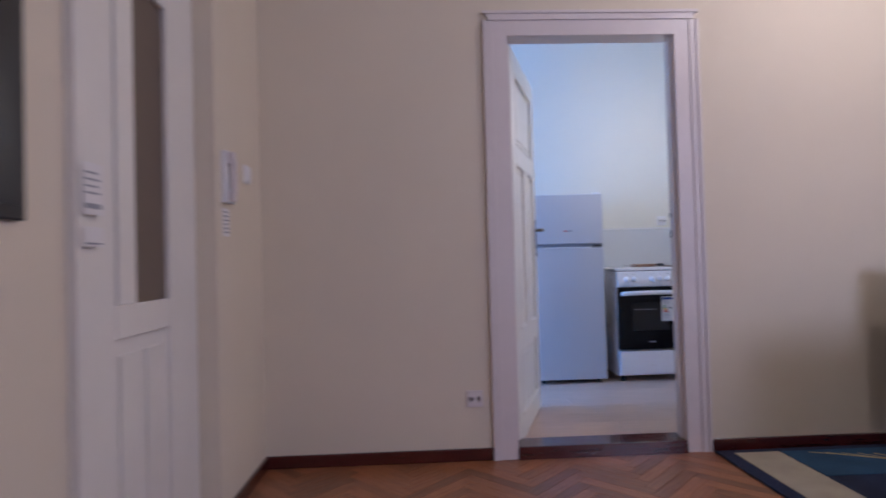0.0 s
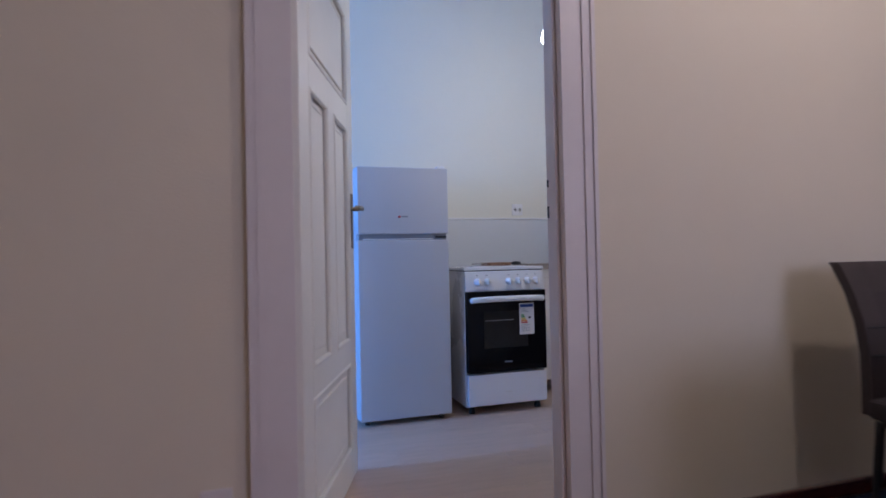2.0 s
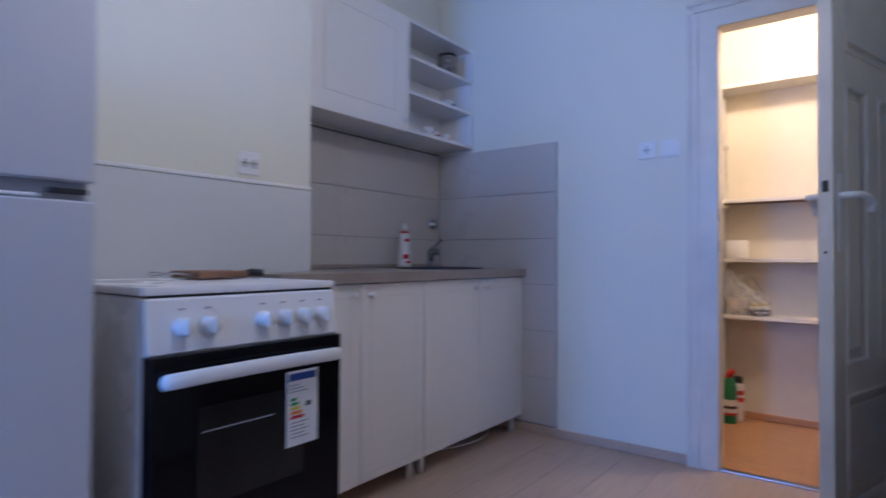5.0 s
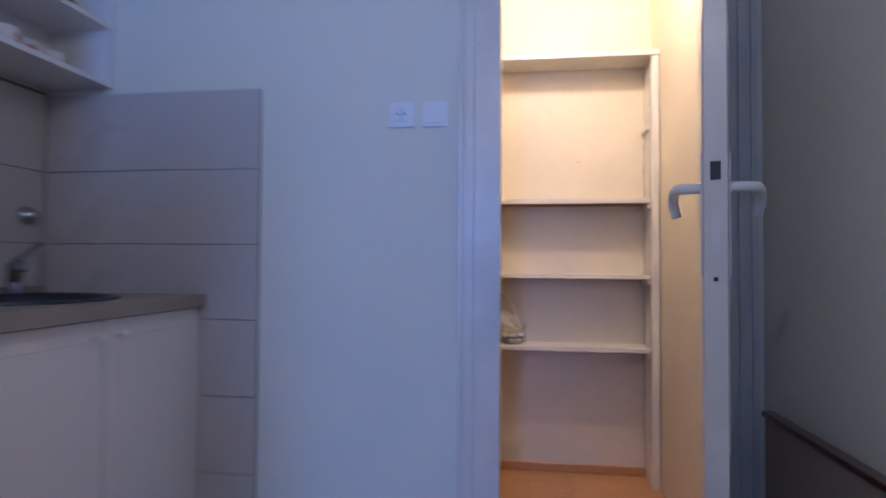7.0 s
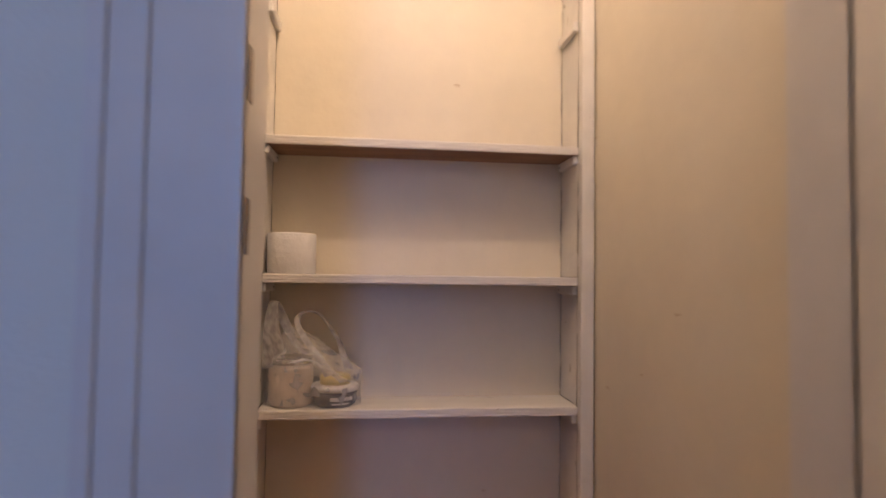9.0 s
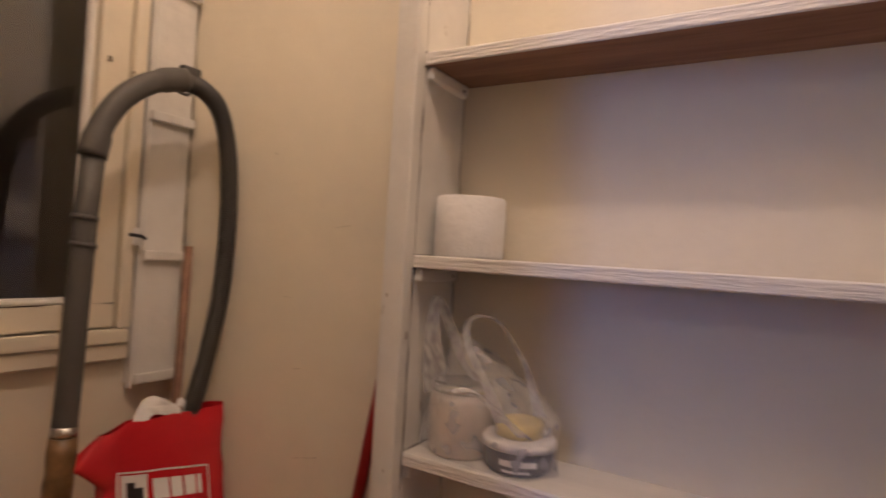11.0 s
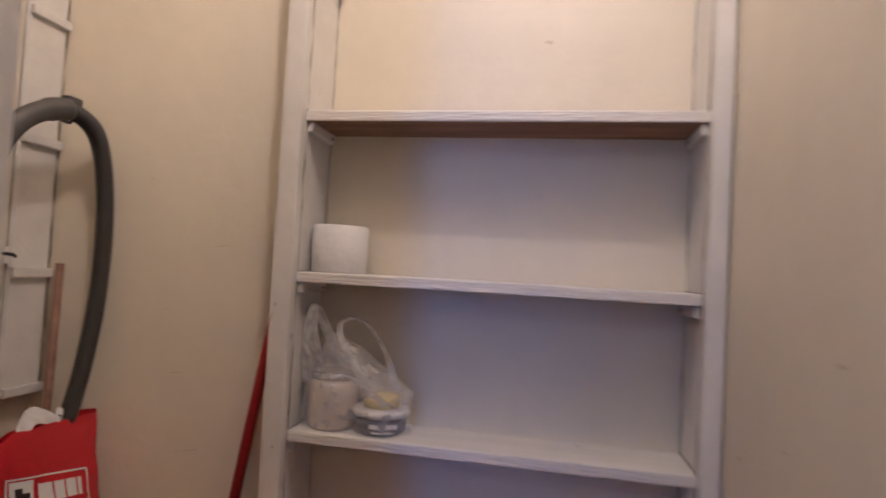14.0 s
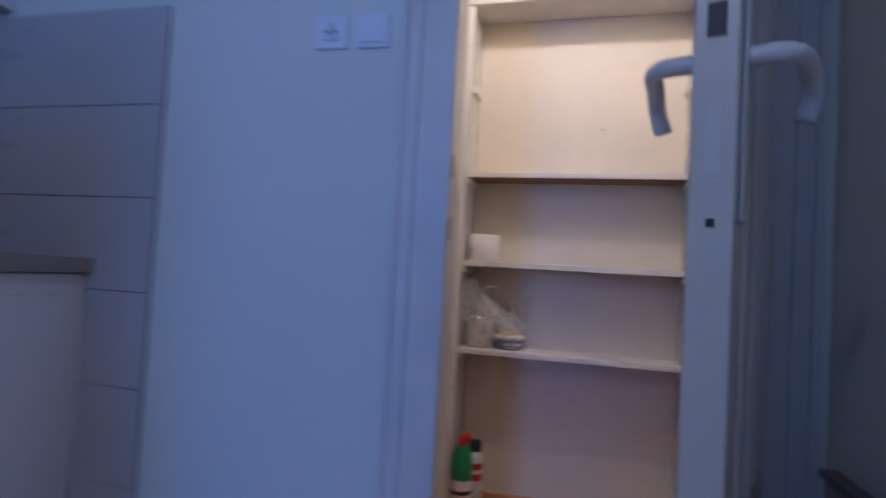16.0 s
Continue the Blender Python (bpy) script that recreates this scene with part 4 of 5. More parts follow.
part("label", arc(0.0367, 0.02, 0.078, -215, 20, 16), WHITE_PRINT, dt, "white label with red marks")
part("red_mark", arc(0.0372, 0.05, 0.074, -150, -95), RED_PRINT, dt)
part("red_mark", arc(0.0372, 0.026, 0.04, -125, -70), RED_PRINT, dt)
part("red_mark", arc(0.0345, 0.142, 0.158, -140, -85), RED_PRINT, dt)
part("collar", lathe(bmesh.new(), [(0.0285, 0.186), (0.016, 0.2005)], segs=20, close=False), RED_PRINT, dt, "red collar")
solid("cable", tube(bmesh.new(), spline([(2.45, 2.2, 0.008), (2.62, 1.98, 0.008), (2.85, 1.90, 0.008), (3.05, 1.95, 0.01), (3.14, 2.1, 0.03)], 24), 0.004, 6), PLASTIC_WHITE, "thin white cable on the floor under the cabinets", "cable")

# upper cabinets
UY, UZ0, UZ1 = 2.150, 1.553, 2.125
ud = YR - 0.014 - UY
t = thing("wall_cabinet", pose(1.985, UY, UZ0), "white wall cabinet with one framed door", "cabinet")
uw = 2.605 - 1.985
part("body", B(0, uw, 0.018, ud, 0, UZ1 - UZ0, 0.002), CABINET, t)
d = part("door", B(-0.002, uw - 0.002, -0.001, 0.017, -0.004, UZ1 - UZ0 + 0.003, 0.003), CABINET, t)
bm = bmesh.new()
g0, g1, h0, h1 = 0.085, uw - 0.085, 0.085, UZ1 - UZ0 - 0.085
for q in ((g0, g1, h0, h0 + 0.006), (g0, g1, h1 - 0.006, h1), (g0, g0 + 0.006, h0, h1), (g1 - 0.006, g1, h0, h1)):
    box(bm, q[0], q[1], -0.004, -0.0005, q[2], q[3], 0.0015)
part("moulding", bm, CABINET, d)
bm = lathe(bmesh.new(), [(0.006, 0), (0.005, 0.012), (0.013, 0.018), (0.013, 0.024), (0.002, 0.027)], segs=14)
bm.transform(pose(uw - 0.03, 0, 0.05, 90, 0, 0))
part("knob", bm, CABINET, d)
t = thing("open_wall_shelf", pose(2.607, UY, UZ0), "white open wall shelf unit with three compartments", "shelf")
ow = XE - 0.004 - 2.607
part("side", B(0, 0.016, 0, ud, 0, UZ1 - UZ0), CABINET, t)
part("side", B(ow - 0.016, ow, 0, ud, 0, UZ1 - UZ0), CABINET, t)
part("back", B(0.016, ow - 0.016, ud - 0.006, ud, 0.016, UZ1 - UZ0 - 0.016), CABINET, t)
LEVELS = (0.0, 0.195, 0.375, UZ1 - UZ0 - 0.016)
for z in LEVELS:
    part("board", B(0.016, ow - 0.016, 0.0, ud - 0.006, z, z + 0.016), CABINET, t)
jr = thing("ceramic_jar", pose(3.03, UY + 0.07, UZ0 + 0.391), "mottled beige ceramic jar with a dark lid", "jar")
part("body", lathe(bmesh.new(), [(0.045, 0), (0.052, 0.01), (0.054, 0.10), (0.048, 0.112)], segs=20), JAR_CERAMIC, jr)
part("lid", lathe(bmesh.new(), [(0.052, 0.113), (0.052, 0.125), (0.03, 0.132), (0.008, 0.135)], segs=20), DARK_PLASTIC, jr, "dark lid")


def cup(m, label):
    t = thing("cup", m, label, "cup", "cups on the wall shelf")
    part("bowl", lathe(bmesh.new(), [(0.018, 0), (0.024, 0.01), (0.029, 0.05), (0.026, 0.05), (0.021, 0.012), (0.002, 0.008)], segs=18, close=False), CUP, t)
    part("handle", tube(bmesh.new(), spline([(0.027, 0, 0.04), (0.045, 0, 0.036), (0.044, 0, 0.018), (0.025, 0, 0.014)], 12), 0.004, 6), CUP, t)
    part("dot", B(-0.006, 0.006, -0.031, -0.026, 0.022, 0.034), RED_PRINT, t)
    return t


first = cup(pose(2.835, UY + 0.05, UZ0 + 0.016, 0, 0, 30), "small white cup with a red dot on the wall shelf")
for x, a in ((2.935, -20), (3.025, 60)):
    copy_thing(first, pose(x, UY + 0.08, UZ0 + 0.016, 0, 0, a))
bt = thing("sugar_bowl", pose(3.03, UY + 0.07, UZ0 + 0.211), "small white bowl with a dark spout on the middle shelf", "bowl")
part("bowl", lathe(bmesh.new(), [(0.02, 0), (0.04, 0.012), (0.042, 0.035), (0.02, 0.052), (0.003, 0.056)], segs=18), CUP, bt)
part("spout", B(-0.012, 0.012, -0.05, -0.036, 0.006, 0.022, 0.003), DARK_PLASTIC, bt)

# pendant lamp
kl = thing("pendant_lamp", pose(KITCHEN_LAMP[0], KITCHEN_LAMP[1], 0), "small teardrop opal glass pendant lamp, lit", "lamp")
z = KITCHEN_LAMP[2]
ob = part("shade", lathe(bmesh.new(), [(0.004, 0.0), (0.042, 0.006), (0.058, 0.03), (0.053, 0.06), (0.034, 0.11), (0.02, 0.135)], (0, 0, z), 24, False), OPAL, kl, "lit opal glass")
part("holder", lathe(bmesh.new(), [(0.021, 0.133), (0.024, 0.17), (0.01, 0.185)], (0, 0, z), 14), PLASTIC_WHITE, kl)
part("cord", tube(bmesh.new(), [(0, 0, z + 0.18), (0, 0, CEIL)], 0.004, 6), PLASTIC_WHITE, kl)

# folded board along the south wall
fb = thing("folded_table", pose(1.9, WALL + 0.018, 0), "beige folded table board with a dark red edge against the wall", "table")
part("board", B(0, 1.19, 0, 0.022, 0.004, 0.572, 0.003), BEIGE_BOARD, fb)
part("edge", B(-0.004, 1.194, -0.002, 0.030, 0.572, 0.586, 0.004, 2), RED_WOOD, fb, "dark red edge strip")

# ---- pantry ----
PB0, PB1 = 0.218, 1.006
sh = thing("pantry_shelf", pose(0, 0, 0), "white brush-painted wooden shelves built into the pantry niche", "shelf")
for a, b in ((NY0, PB0), (PB1, NY1)):
    part("post", B(SF - 0.022, SF + 0.004, a, b, 0.0, 1.90, 0.006, 2), WHITE_WOOD, sh)
IS0, IS1 = PB0 - 0.003, PB1 + 0.003       # inner faces of the shelf sides
part("side", B(SF + 0.004, SB, NY0, IS0, 0.0, 1.88), WHITE_WOOD, sh)
part("side", B(SF + 0.004, SB, IS1, NY1, 0.0, 1.88), WHITE_WOOD, sh)


def plank(z, name, front):
    bm = B(front, SB - 0.002, IS0 + 0.001, IS1 - 0.001, z - 0.022, z, 0.002)
    for f in bm.faces:
        f.material_index = 1 if f.normal.z < -0.9 else 0
    return part(name, bm, [BOARD_PAINT, RAW_WOOD], sh)


for z in (0.604, 0.931, 1.269):
    plank(z, "board", SF + 0.0045)
    for ya, yb in ((IS0, IS0 + 0.015), (IS1 - 0.015, IS1)):
        part("cleat", B(SF + 0.012, SB - 0.012, ya, yb, z - 0.045, z - 0.0225, 0.003), WHITE_WOOD, sh)
        nail = lathe(bmesh.new(), [(0.003, 0), (0.003, 0.0012), (0.0005, 0.0016)], segs=8)
        nail.transform(pose(SB - 0.03, ya if ya > IS0 else yb, z - 0.035, 90 if ya > IS0 else -90, 0, 0))
        part("nail", nail, CRACK, sh, "dark nail head")
for ya, yb in ((IS0, IS0 + 0.015), (IS1 - 0.015, IS1)):
    part("cleat", B(SF + 0.012, SB - 0.012, ya, yb, 1.575, 1.602, 0.003), WHITE_WOOD, sh)
part("top_board", B(SF - 0.03, SB - 0.002, NY0, NY1, 1.90, 1.922, 0.003), WHITE_WOOD, sh)


def crack(parent, p, q, r=0.0009, wander=0.0009, step=0.03, material=CRACK):
    """A thin dark line of uneven width from p to q: an open joint, or with DENT_SHADE a dent's painted shade."""
    p, q = Vector(p), Vector(q)
    n = max(3, int((q - p).length / step))
    run = [p.lerp(q, k / n) + Vector([random.uniform(-wander, wander) for _ in range(3)]) for k in range(n + 1)]
    bm = tube(bmesh.new(), run, [r * random.choice((0.15, 0.5, 0.8, 1.0, 1.3)) for _ in run], 5)
    part("crack", bm, material, parent)


for ya, yb in ((NY0, PB0), (NY1, PB1)):
    crack(sh, (SF - 0.004, ya, 0.1), (SF - 0.004, ya, 1.9))
    crack(sh, (SF + 0.005, yb, 0.1), (SF + 0.005, yb, 1.88), 0.0009)
for y in (IS0 + 0.0005, IS1 - 0.0005):
    crack(sh, (SB - 0.002, y, 0.1), (SB - 0.002, y, 1.88), 0.0009, 0.001)
for z in (0.604, 0.931, 1.269):
    for y in (IS0 + 0.001, IS1 - 0.001):
        crack(sh, (SF + 0.004, y, z + 0.0005), (SB - 0.01, y, z + 0.0005), 0.0012, 0.0008, 0.02)
        crack(sh, (SF + 0.004, y, z - 0.023), (SB - 0.01, y, z - 0.023), 0.0012, 0.0008, 0.02)

wall = bpy.data.objects["wall_pantry_east"]
# nicks and dents of the wall: their shade drawn as thin darker lines
for y, z, dy, dz in ((-0.16, 0.60, 0.045, -0.012), (-0.10, 0.72, 0.012, 0.002), (-0.33, 0.69, 0.02, -0.003), (-0.30, 0.83, 0.016, 0.0), (-0.42, 0.98, 0.03, -0.006), (-0.25, 1.12, 0.014, 0.004), (-0.38, 0.52, 0.05, -0.01)):
    crack(wall, (-0.0002, y, z), (-0.0002, y + dy, z + dz), 0.0006, 0.0012, 0.006, DENT_SHADE)

tp = thing("toilet_roll", pose(SF + 0.078, 0.944, 0.931), "white embossed toilet paper roll on the shelf", "toilet paper")
part("roll", lathe(bmesh.new(), [(0.020, 0.0), (0.057, 0.0), (0.060, 0.004), (0.0605, 0.05), (0.060, 0.098), (0.057, 0.102), (0.020, 0.102), (0.020, 0.0)], segs=36, close=False), PAPER, tp)
part("core", lathe(bmesh.new(), [(0.0195, 0.001), (0.0195, 0.101), (0.018, 0.101), (0.018, 0.001)], segs=24, close=False), RAW_WOOD, tp, "brown cardboard core")

# jars in a clear bag
jar = thing("glass_jar", pose(SF + 0.076, 0.938, 0.604), "glass jar with a metal lid inside a clear plastic bag", "jar")
part("body", lathe(bmesh.new(), [(0.049, 0), (0.054, 0.008), (0.054, 0.09), (0.046, 0.103)], segs=26), JAR_FILL, jar)
part("lid", lathe(bmesh.new(), [(0.050, 0.103), (0.050, 0.116), (0.043, 0.119)], segs=22), STEEL, jar)
tub = thing("spread_tub", pose(SF + 0.07, 0.828, 0.604), "round plastic tub with a dark navy side and yellow lid", "tub")
part("body", lathe(bmesh.new(), [(0.045, 0), (0.052, 0.006), (0.056, 0.038)], segs=26), TUB_SIDE, tub, "dark navy printed side")
part("rim", lathe(bmesh.new(), [(0.058, 0.038), (0.060, 0.047), (0.056, 0.052), (0.035, 0.053)], segs=26), TUB_WHITE, tub)
part("lid", lathe(bmesh.new(), [(0.038, 0.053), (0.038, 0.073), (0.033, 0.076), (0.002, 0.076)], segs=24), CREAM_LID, tub, "pale yellow lid")
for a0, a1, z0, z1 in ((172, 196, 0.018, 0.027), (200, 232, 0.018, 0.027), (176, 222, 0.009, 0.0125)):
    part("text_bar", arc(0.0563, z0, z1, a0, a1), WHITE_PRINT, tub)


def crumple(bm, amount, freq):
    for v in bm.verts:
        v.co += Vector(noise.noise_vector(v.co * freq)) * amount
    return bm


bg = thing("clear_plastic_bag", pose(SF + 0.070, 0.880, 0.604), "clear crinkled plastic bag with handles standing round jars", "plastic bag")
bm = bmesh.new()
rings, N, M = [], 40, 64
for i in range(N + 1):
    f = i / N
    z = 0.004 + 0.175 * f
    rx = 0.066 * (1 - 0.75 * max(0, f - 0.55) / 0.45)
    ry = 0.118 * (1 - 0.62 * max(0, f - 0.5) / 0.5)
    ring = []
    for k in range(M):
        t = 2 * math.pi * k / M
        # the film slopes down towards the tub and climbs towards the handle by the post
        zz = z + 0.05 * max(0, f - 0.5) * math.sin(t)
        ring.append(bm.verts.new((rx * math.cos(t) * (1 + 0.05 * math.sin(5 * t)), 0.002 + 0.045 * max(0, f - 0.4) + ry * math.sin(t) * (1 + 0.04 * math.sin(7 * t)), zz)))
    rings.append(ring)
for p, q in zip(rings, rings[1:]):
    for k in range(M):
        bm.faces.new((p[k], p[(k + 1) % M], q[(k + 1) % M], q[k])).smooth = True
part("sack", crumple(crumple(bm, 0.010, 10), 0.0015, 26), FILM, bg)


def strap(ctrl, widths):
    bm, prev = bmesh.new(), None
    path = spline(ctrl, 40)
    for k, p in enumerate(path):
        u = k / 40 * (len(widths) - 1)
        i = min(int(u), len(widths) - 2)
        wd = widths[i] + (widths[i + 1] - widths[i]) * (u - i)
        row = [bm.verts.new(p + Vector((0.25 * s * wd, s * wd, 0.006 * (1 - abs(s))))) for s in (-1, -0.4, 0.3, 1)]
        if prev:
            for j in range(3):
                bm.faces.new((prev[j], prev[j + 1], row[j + 1], row[j])).smooth = True
        prev = row
    part("handle", crumple(bm, 0.004, 18), FILM_DENSE, bg)


strap([(-0.02, 0.095, 0.09), (-0.03, 0.10, 0.17), (-0.03, 0.102, 0.245), (-0.025, 0.092, 0.25), (-0.02, 0.068, 0.20), (-0.02, 0.045, 0.155), (-0.02, 0.005, 0.125)], (0.03, 0.024, 0.014, 0.013, 0.014, 0.012, 0.02))
strap([(-0.05, -0.045, 0.075), (-0.045, -0.02, 0.115), (-0.035, 0.018, 0.165), (-0.025, 0.042, 0.21), (-0.02, 0.025, 0.232), (-0.012, -0.015, 0.222), (-0.005, -0.055, 0.165), (0.0, -0.085, 0.085)], (0.016, 0.012, 0.009, 0.007, 0.006, 0.005, 0.006, 0.012))
strap([(-0.055, 0.05, 0.11), (-0.055, 0.01, 0.118), (-0.055, -0.04, 0.095), (-0.05, -0.085, 0.06)], (0.010, 0.014, 0.012, 0.016))

sp = thing("cleaner_bottle", pose(4.035, 0.962, 0.0), "green cleaner bottle with a red cap on the pantry floor", "bottle")
part("body", lathe(bmesh.new(), [(0.034, 0), (0.038, 0.008), (0.038, 0.19), (0.034, 0.225), (0.024, 0.252), (0.016, 0.258)], segs=24), GREEN_BOTTLE, sp)
part("label", arc(0.0386, 0.06, 0.135, 90, 330, 18), WHITE_PRINT, sp, "white label with a dark and a red band")
part("band", arc(0.0391, 0.085, 0.10, 90, 330, 18), BLACK_PRINT, sp)
part("band", arc(0.0391, 0.048, 0.062, 90, 330, 18), RED_PRINT, sp)
cap = tube(bmesh.new(), spline([(0, 0.004, 0.252), (0, 0.0, 0.272), (-0.002, -0.014, 0.288), (-0.004, -0.026, 0.292)], 10), [0.019] * 4 + [0.0185, 0.018, 0.0175, 0.017, 0.016, 0.014, 0.010], 14)
part("cap", cap, RED_PRINT, sp, "red tilted cap")
wb = thing("cleaner_bottle", pose(4.118, 0.932, 0.0), "white cleaner bottle with a red label and black cap", "bottle")
part("body", lathe(bmesh.new(), [(0.028, 0), (0.031, 0.008), (0.031, 0.19), (0.026, 0.215)], segs=22), TUB_WHITE, wb)
part("label", arc(0.0316, 0.11, 0.175, 100, 300, 14), RED_PRINT, wb, "red label")
part("text_bar", arc(0.032, 0.135, 0.15, 130, 270, 12), WHITE_PRINT, wb)
part("cap", lathe(bmesh.new(), [(0.026, 0.215), (0.026, 0.246), (0.022, 0.252), (0.002, 0.253)], segs=20), DARK_PLASTIC, wb, "black cap")

br = thing("broom", pose(0, 0, 0), "red broom stick leaning behind the shelf post", "broom")
part("stick", tube(bmesh.new(), [(4.12, 1.205, 0.06), (4.15, 1.100, 0.785), (4.153, 1.088, 0.86)], 0.0115, 10), RED_STICK, br)
part("head", B(3.95, 4.11, 1.185, 1.225, 0.05, 0.085, 0.008, 2), DARK_PLASTIC, br)
bm = bmesh.new()
for k in range(60):
    x, y = 3.955 + 0.15 * random.random(), 1.19 + 0.03 * random.random()
    tube(bm, [(x, y, 0.055), (x + random.uniform(-0.01, 0.01), y + random.uniform(-0.012, 0.012), 0.002)], 0.0016, 4)
part("bristles", bm, DARK_PLASTIC, br)
lp = thing("cable_loop", pose(4.09, 1.15, 0.0), "black cable loop hanging over the broom stick", "cable")
part("loop", tube(bmesh.new(), spline([(-0.02, 0.045, 0.366), (-0.02, 0.02, 0.372), (-0.02, -0.012, 0.352), (-0.02, -0.03, 0.30), (-0.02, -0.036, 0.22), (-0.02, -0.03, 0.10), (-0.02, 0.0, 0.004)], 40), 0.004, 6), DARK_PLASTIC, lp)

dp = thing("dustpan", pose(4.0, 1.098, 0.004, 0, 8, 0), "red plastic dustpan standing against the pantry wall", "dustpan")
bm = B(0, 0.006, -0.045, 0.045, 0.0, 0.27, 0.003, 2)
for y in (-0.045, 0.041):
    box(bm, -0.03, 0.0, y, y + 0.004, 0.03, 0.27, 0.0015)
box(bm, -0.034, 0.0, -0.045, 0.045, 0.268, 0.276, 0.003)
part("pan", bm, ORANGE_RED, dp)
part("handle", tube(bmesh.new(), [(0.0, 0, 0.27), (-0.004, 0, 0.285)], 0.012, 10), ORANGE_RED, dp)

# pantry window
wn = thing("window_pantry", pose(0, PN, 0), "old cream-painted pantry window with a dark pane", "window", kind="structure")
GX0, GX1, GZ0 = 3.41, 3.852, 0.80
for q in ((WX0, GX0, WZ0, WZ1), (GX1, WX1, WZ0, WZ1), (GX0, GX1, WZ0, GZ0), (GX0, GX1, WZ1 - 0.06, WZ1)):
    part("stile" if q[3] - q[2] > 1 else "rail", B(q[0], q[1], -0.014, 0.04, q[2], q[3], 0.004, 2), CREAM_WOOD, wn)
for q in ((GX1 - 0.012, GX1, GZ0, WZ1 - 0.06), (GX0, GX0 + 0.012, GZ0, WZ1 - 0.06), (GX0 + 0.012, GX1 - 0.012, GZ0, GZ0 + 0.012)):
    part("putty_strip", B(q[0], q[1], 0.002, 0.024, q[2], q[3], 0.004), WHITE_WOOD, wn)
ob = part("pane", B(GX0, GX1, 0.026, 0.030, GZ0, WZ1 - 0.06), PANE, wn, "dark reflecting pane")
part("window_sill", B(EW + 0.004, WX1 + 0.024, -0.032, -0.0145, 0.725, 0.752, 0.006, 2), CREAM_WOOD, wn)
part("apron", B(EW + 0.004, WX1 + 0.03, -0.024, -0.001, 0.69, 0.7245, 0.004), CREAM_WOOD, wn)
part("hinge", B(GX1 + 0.013, GX1 + 0.021, -0.0175, -0.0142, 1.262, 1.272, 0.001), AGED_BRASS, wn)
part("casing", B(WX1 + 0.002, WX1 + 0.026, -0.03, -0.001, 0.753, WZ1 + 0.1, 0.005, 2), CREAM_WOOD, wn)

pc = thing("corner_panel", pose(0, 0, 0), "narrow white painted panel door with cross battens in the corner", "panel")
CX0, CX1 = 3.942, 4.042
part("board", B(CX0 + 0.006, CX1 - 0.002, PN - 0.026, PN - 0.012, 0.645, 2.0, 0.003), WHITE_WOOD, pc)
part("side_batten", B(CX0, CX0 + 0.0055, PN - 0.028, PN - 0.01, 0.63, 2.0, 0.002), WHITE_WOOD, pc)
part("back", B(CX0, CX1, PN - 0.0115, PN - 0.001, 0.64, 2.0), WHITE_WOOD, pc)
for z in (0.65, 0.898, 1.18, 1.45, 1.75):
    part("batten", B(CX0 + 0.006, CX1, PN - 0.038, PN - 0.0265, z - 0.011, z + 0.009, 0.004, 2), WHITE_WOOD, pc)
part("hook_plate", B(CX0 - 0.016, CX0 - 0.004, PN - 0.034, PN - 0.0305, 0.915, 0.95, 0.001), WHITE_WOOD, pc)
part("hook", tube(bmesh.new(), spline([(CX0 + 0.006, PN - 0.038, 0.93), (CX0 - 0.01, PN - 0.05, 0.934), (CX0 - 0.032, PN - 0.048, 0.936)], 8), 0.0035, 6), DARK_PLASTIC, pc, "dark wire hook")
ws = thing("wooden_stick", pose(0, 0, 0), "thin bare wooden stick standing in the corner", "stick")
part("stick", tube(bmesh.new(), [(4.004, PN - 0.075, 0.0), (4.018, PN - 0.078, 0.92)], 0.0085, 8), RAW_WOOD, ws)

for z in (0.702, 0.80):
    crack(wn, (GX0 - 0.05, -0.0145, z), (WX1, -0.0145, z + 0.002), 0.001, 0.0008, 0.025)
crack(pc, (CX1 - 0.001, PN - 0.027, 0.66), (CX1 - 0.001, PN - 0.027, 2.0), 0.0011, 0.001, 0.025)
for z in (0.662, 0.91, 1.192):
    crack(pc, (CX0 + 0.012, PN - 0.0265, z - 0.012), (CX1 - 0.004, PN - 0.0265, z - 0.012), 0.001, 0.0008, 0.02)

# vacuum hose standing in the corner
vh = thing("vacuum_hose", pose(-0.008, 0.006, 0), "grey vacuum cleaner tube with a ribbed hose and taped joint", "vacuum hose")
HY = 1.46
part("pipe", tube(bmesh.new(), [(3.755, HY, 0.0), (3.768, HY, 0.35), (3.782, HY, 0.70), (3.788, HY, 0.95), (3.797, HY, 1.10)], [0.019, 0.019, 0.0185, 0.018, 0.018], 14), HOSE_GREY, vh)
for z0, z1 in ((0.91, 0.918), (0.955, 0.963)):
    part("collar", tube(bmesh.new(), [(3.787, HY, z0), (3.788, HY, z1)], 0.0205, 14), HOSE_GREY, vh)
part("ring", tube(bmesh.new(), [(3.778, HY, 0.603), (3.779, HY, 0.62)], 0.0198, 14), STEEL, vh, "bright metal ring")
part("tape", tube(bmesh.new(), [(3.774, HY, 0.50), (3.775, HY, 0.53), (3.776, HY, 0.545), (3.777, HY, 0.57), (3.778, HY, 0.602)], [0.021, 0.0225, 0.0205, 0.0225, 0.021], 12), TAPE, vh, "brown tape wrapped round the tube")
part("grip", tube(bmesh.new(), spline([(3.792, HY, 1.06), (3.804, HY, 1.113), (3.831, HY, 1.162), (3.866, HY, 1.197), (3.908, HY, 1.221), (3.95, HY, 1.234)], 24), [0.0225] * 4 + [0.0195] * 15 + [0.0225] * 6, 14), HOSE_GREY, vh)
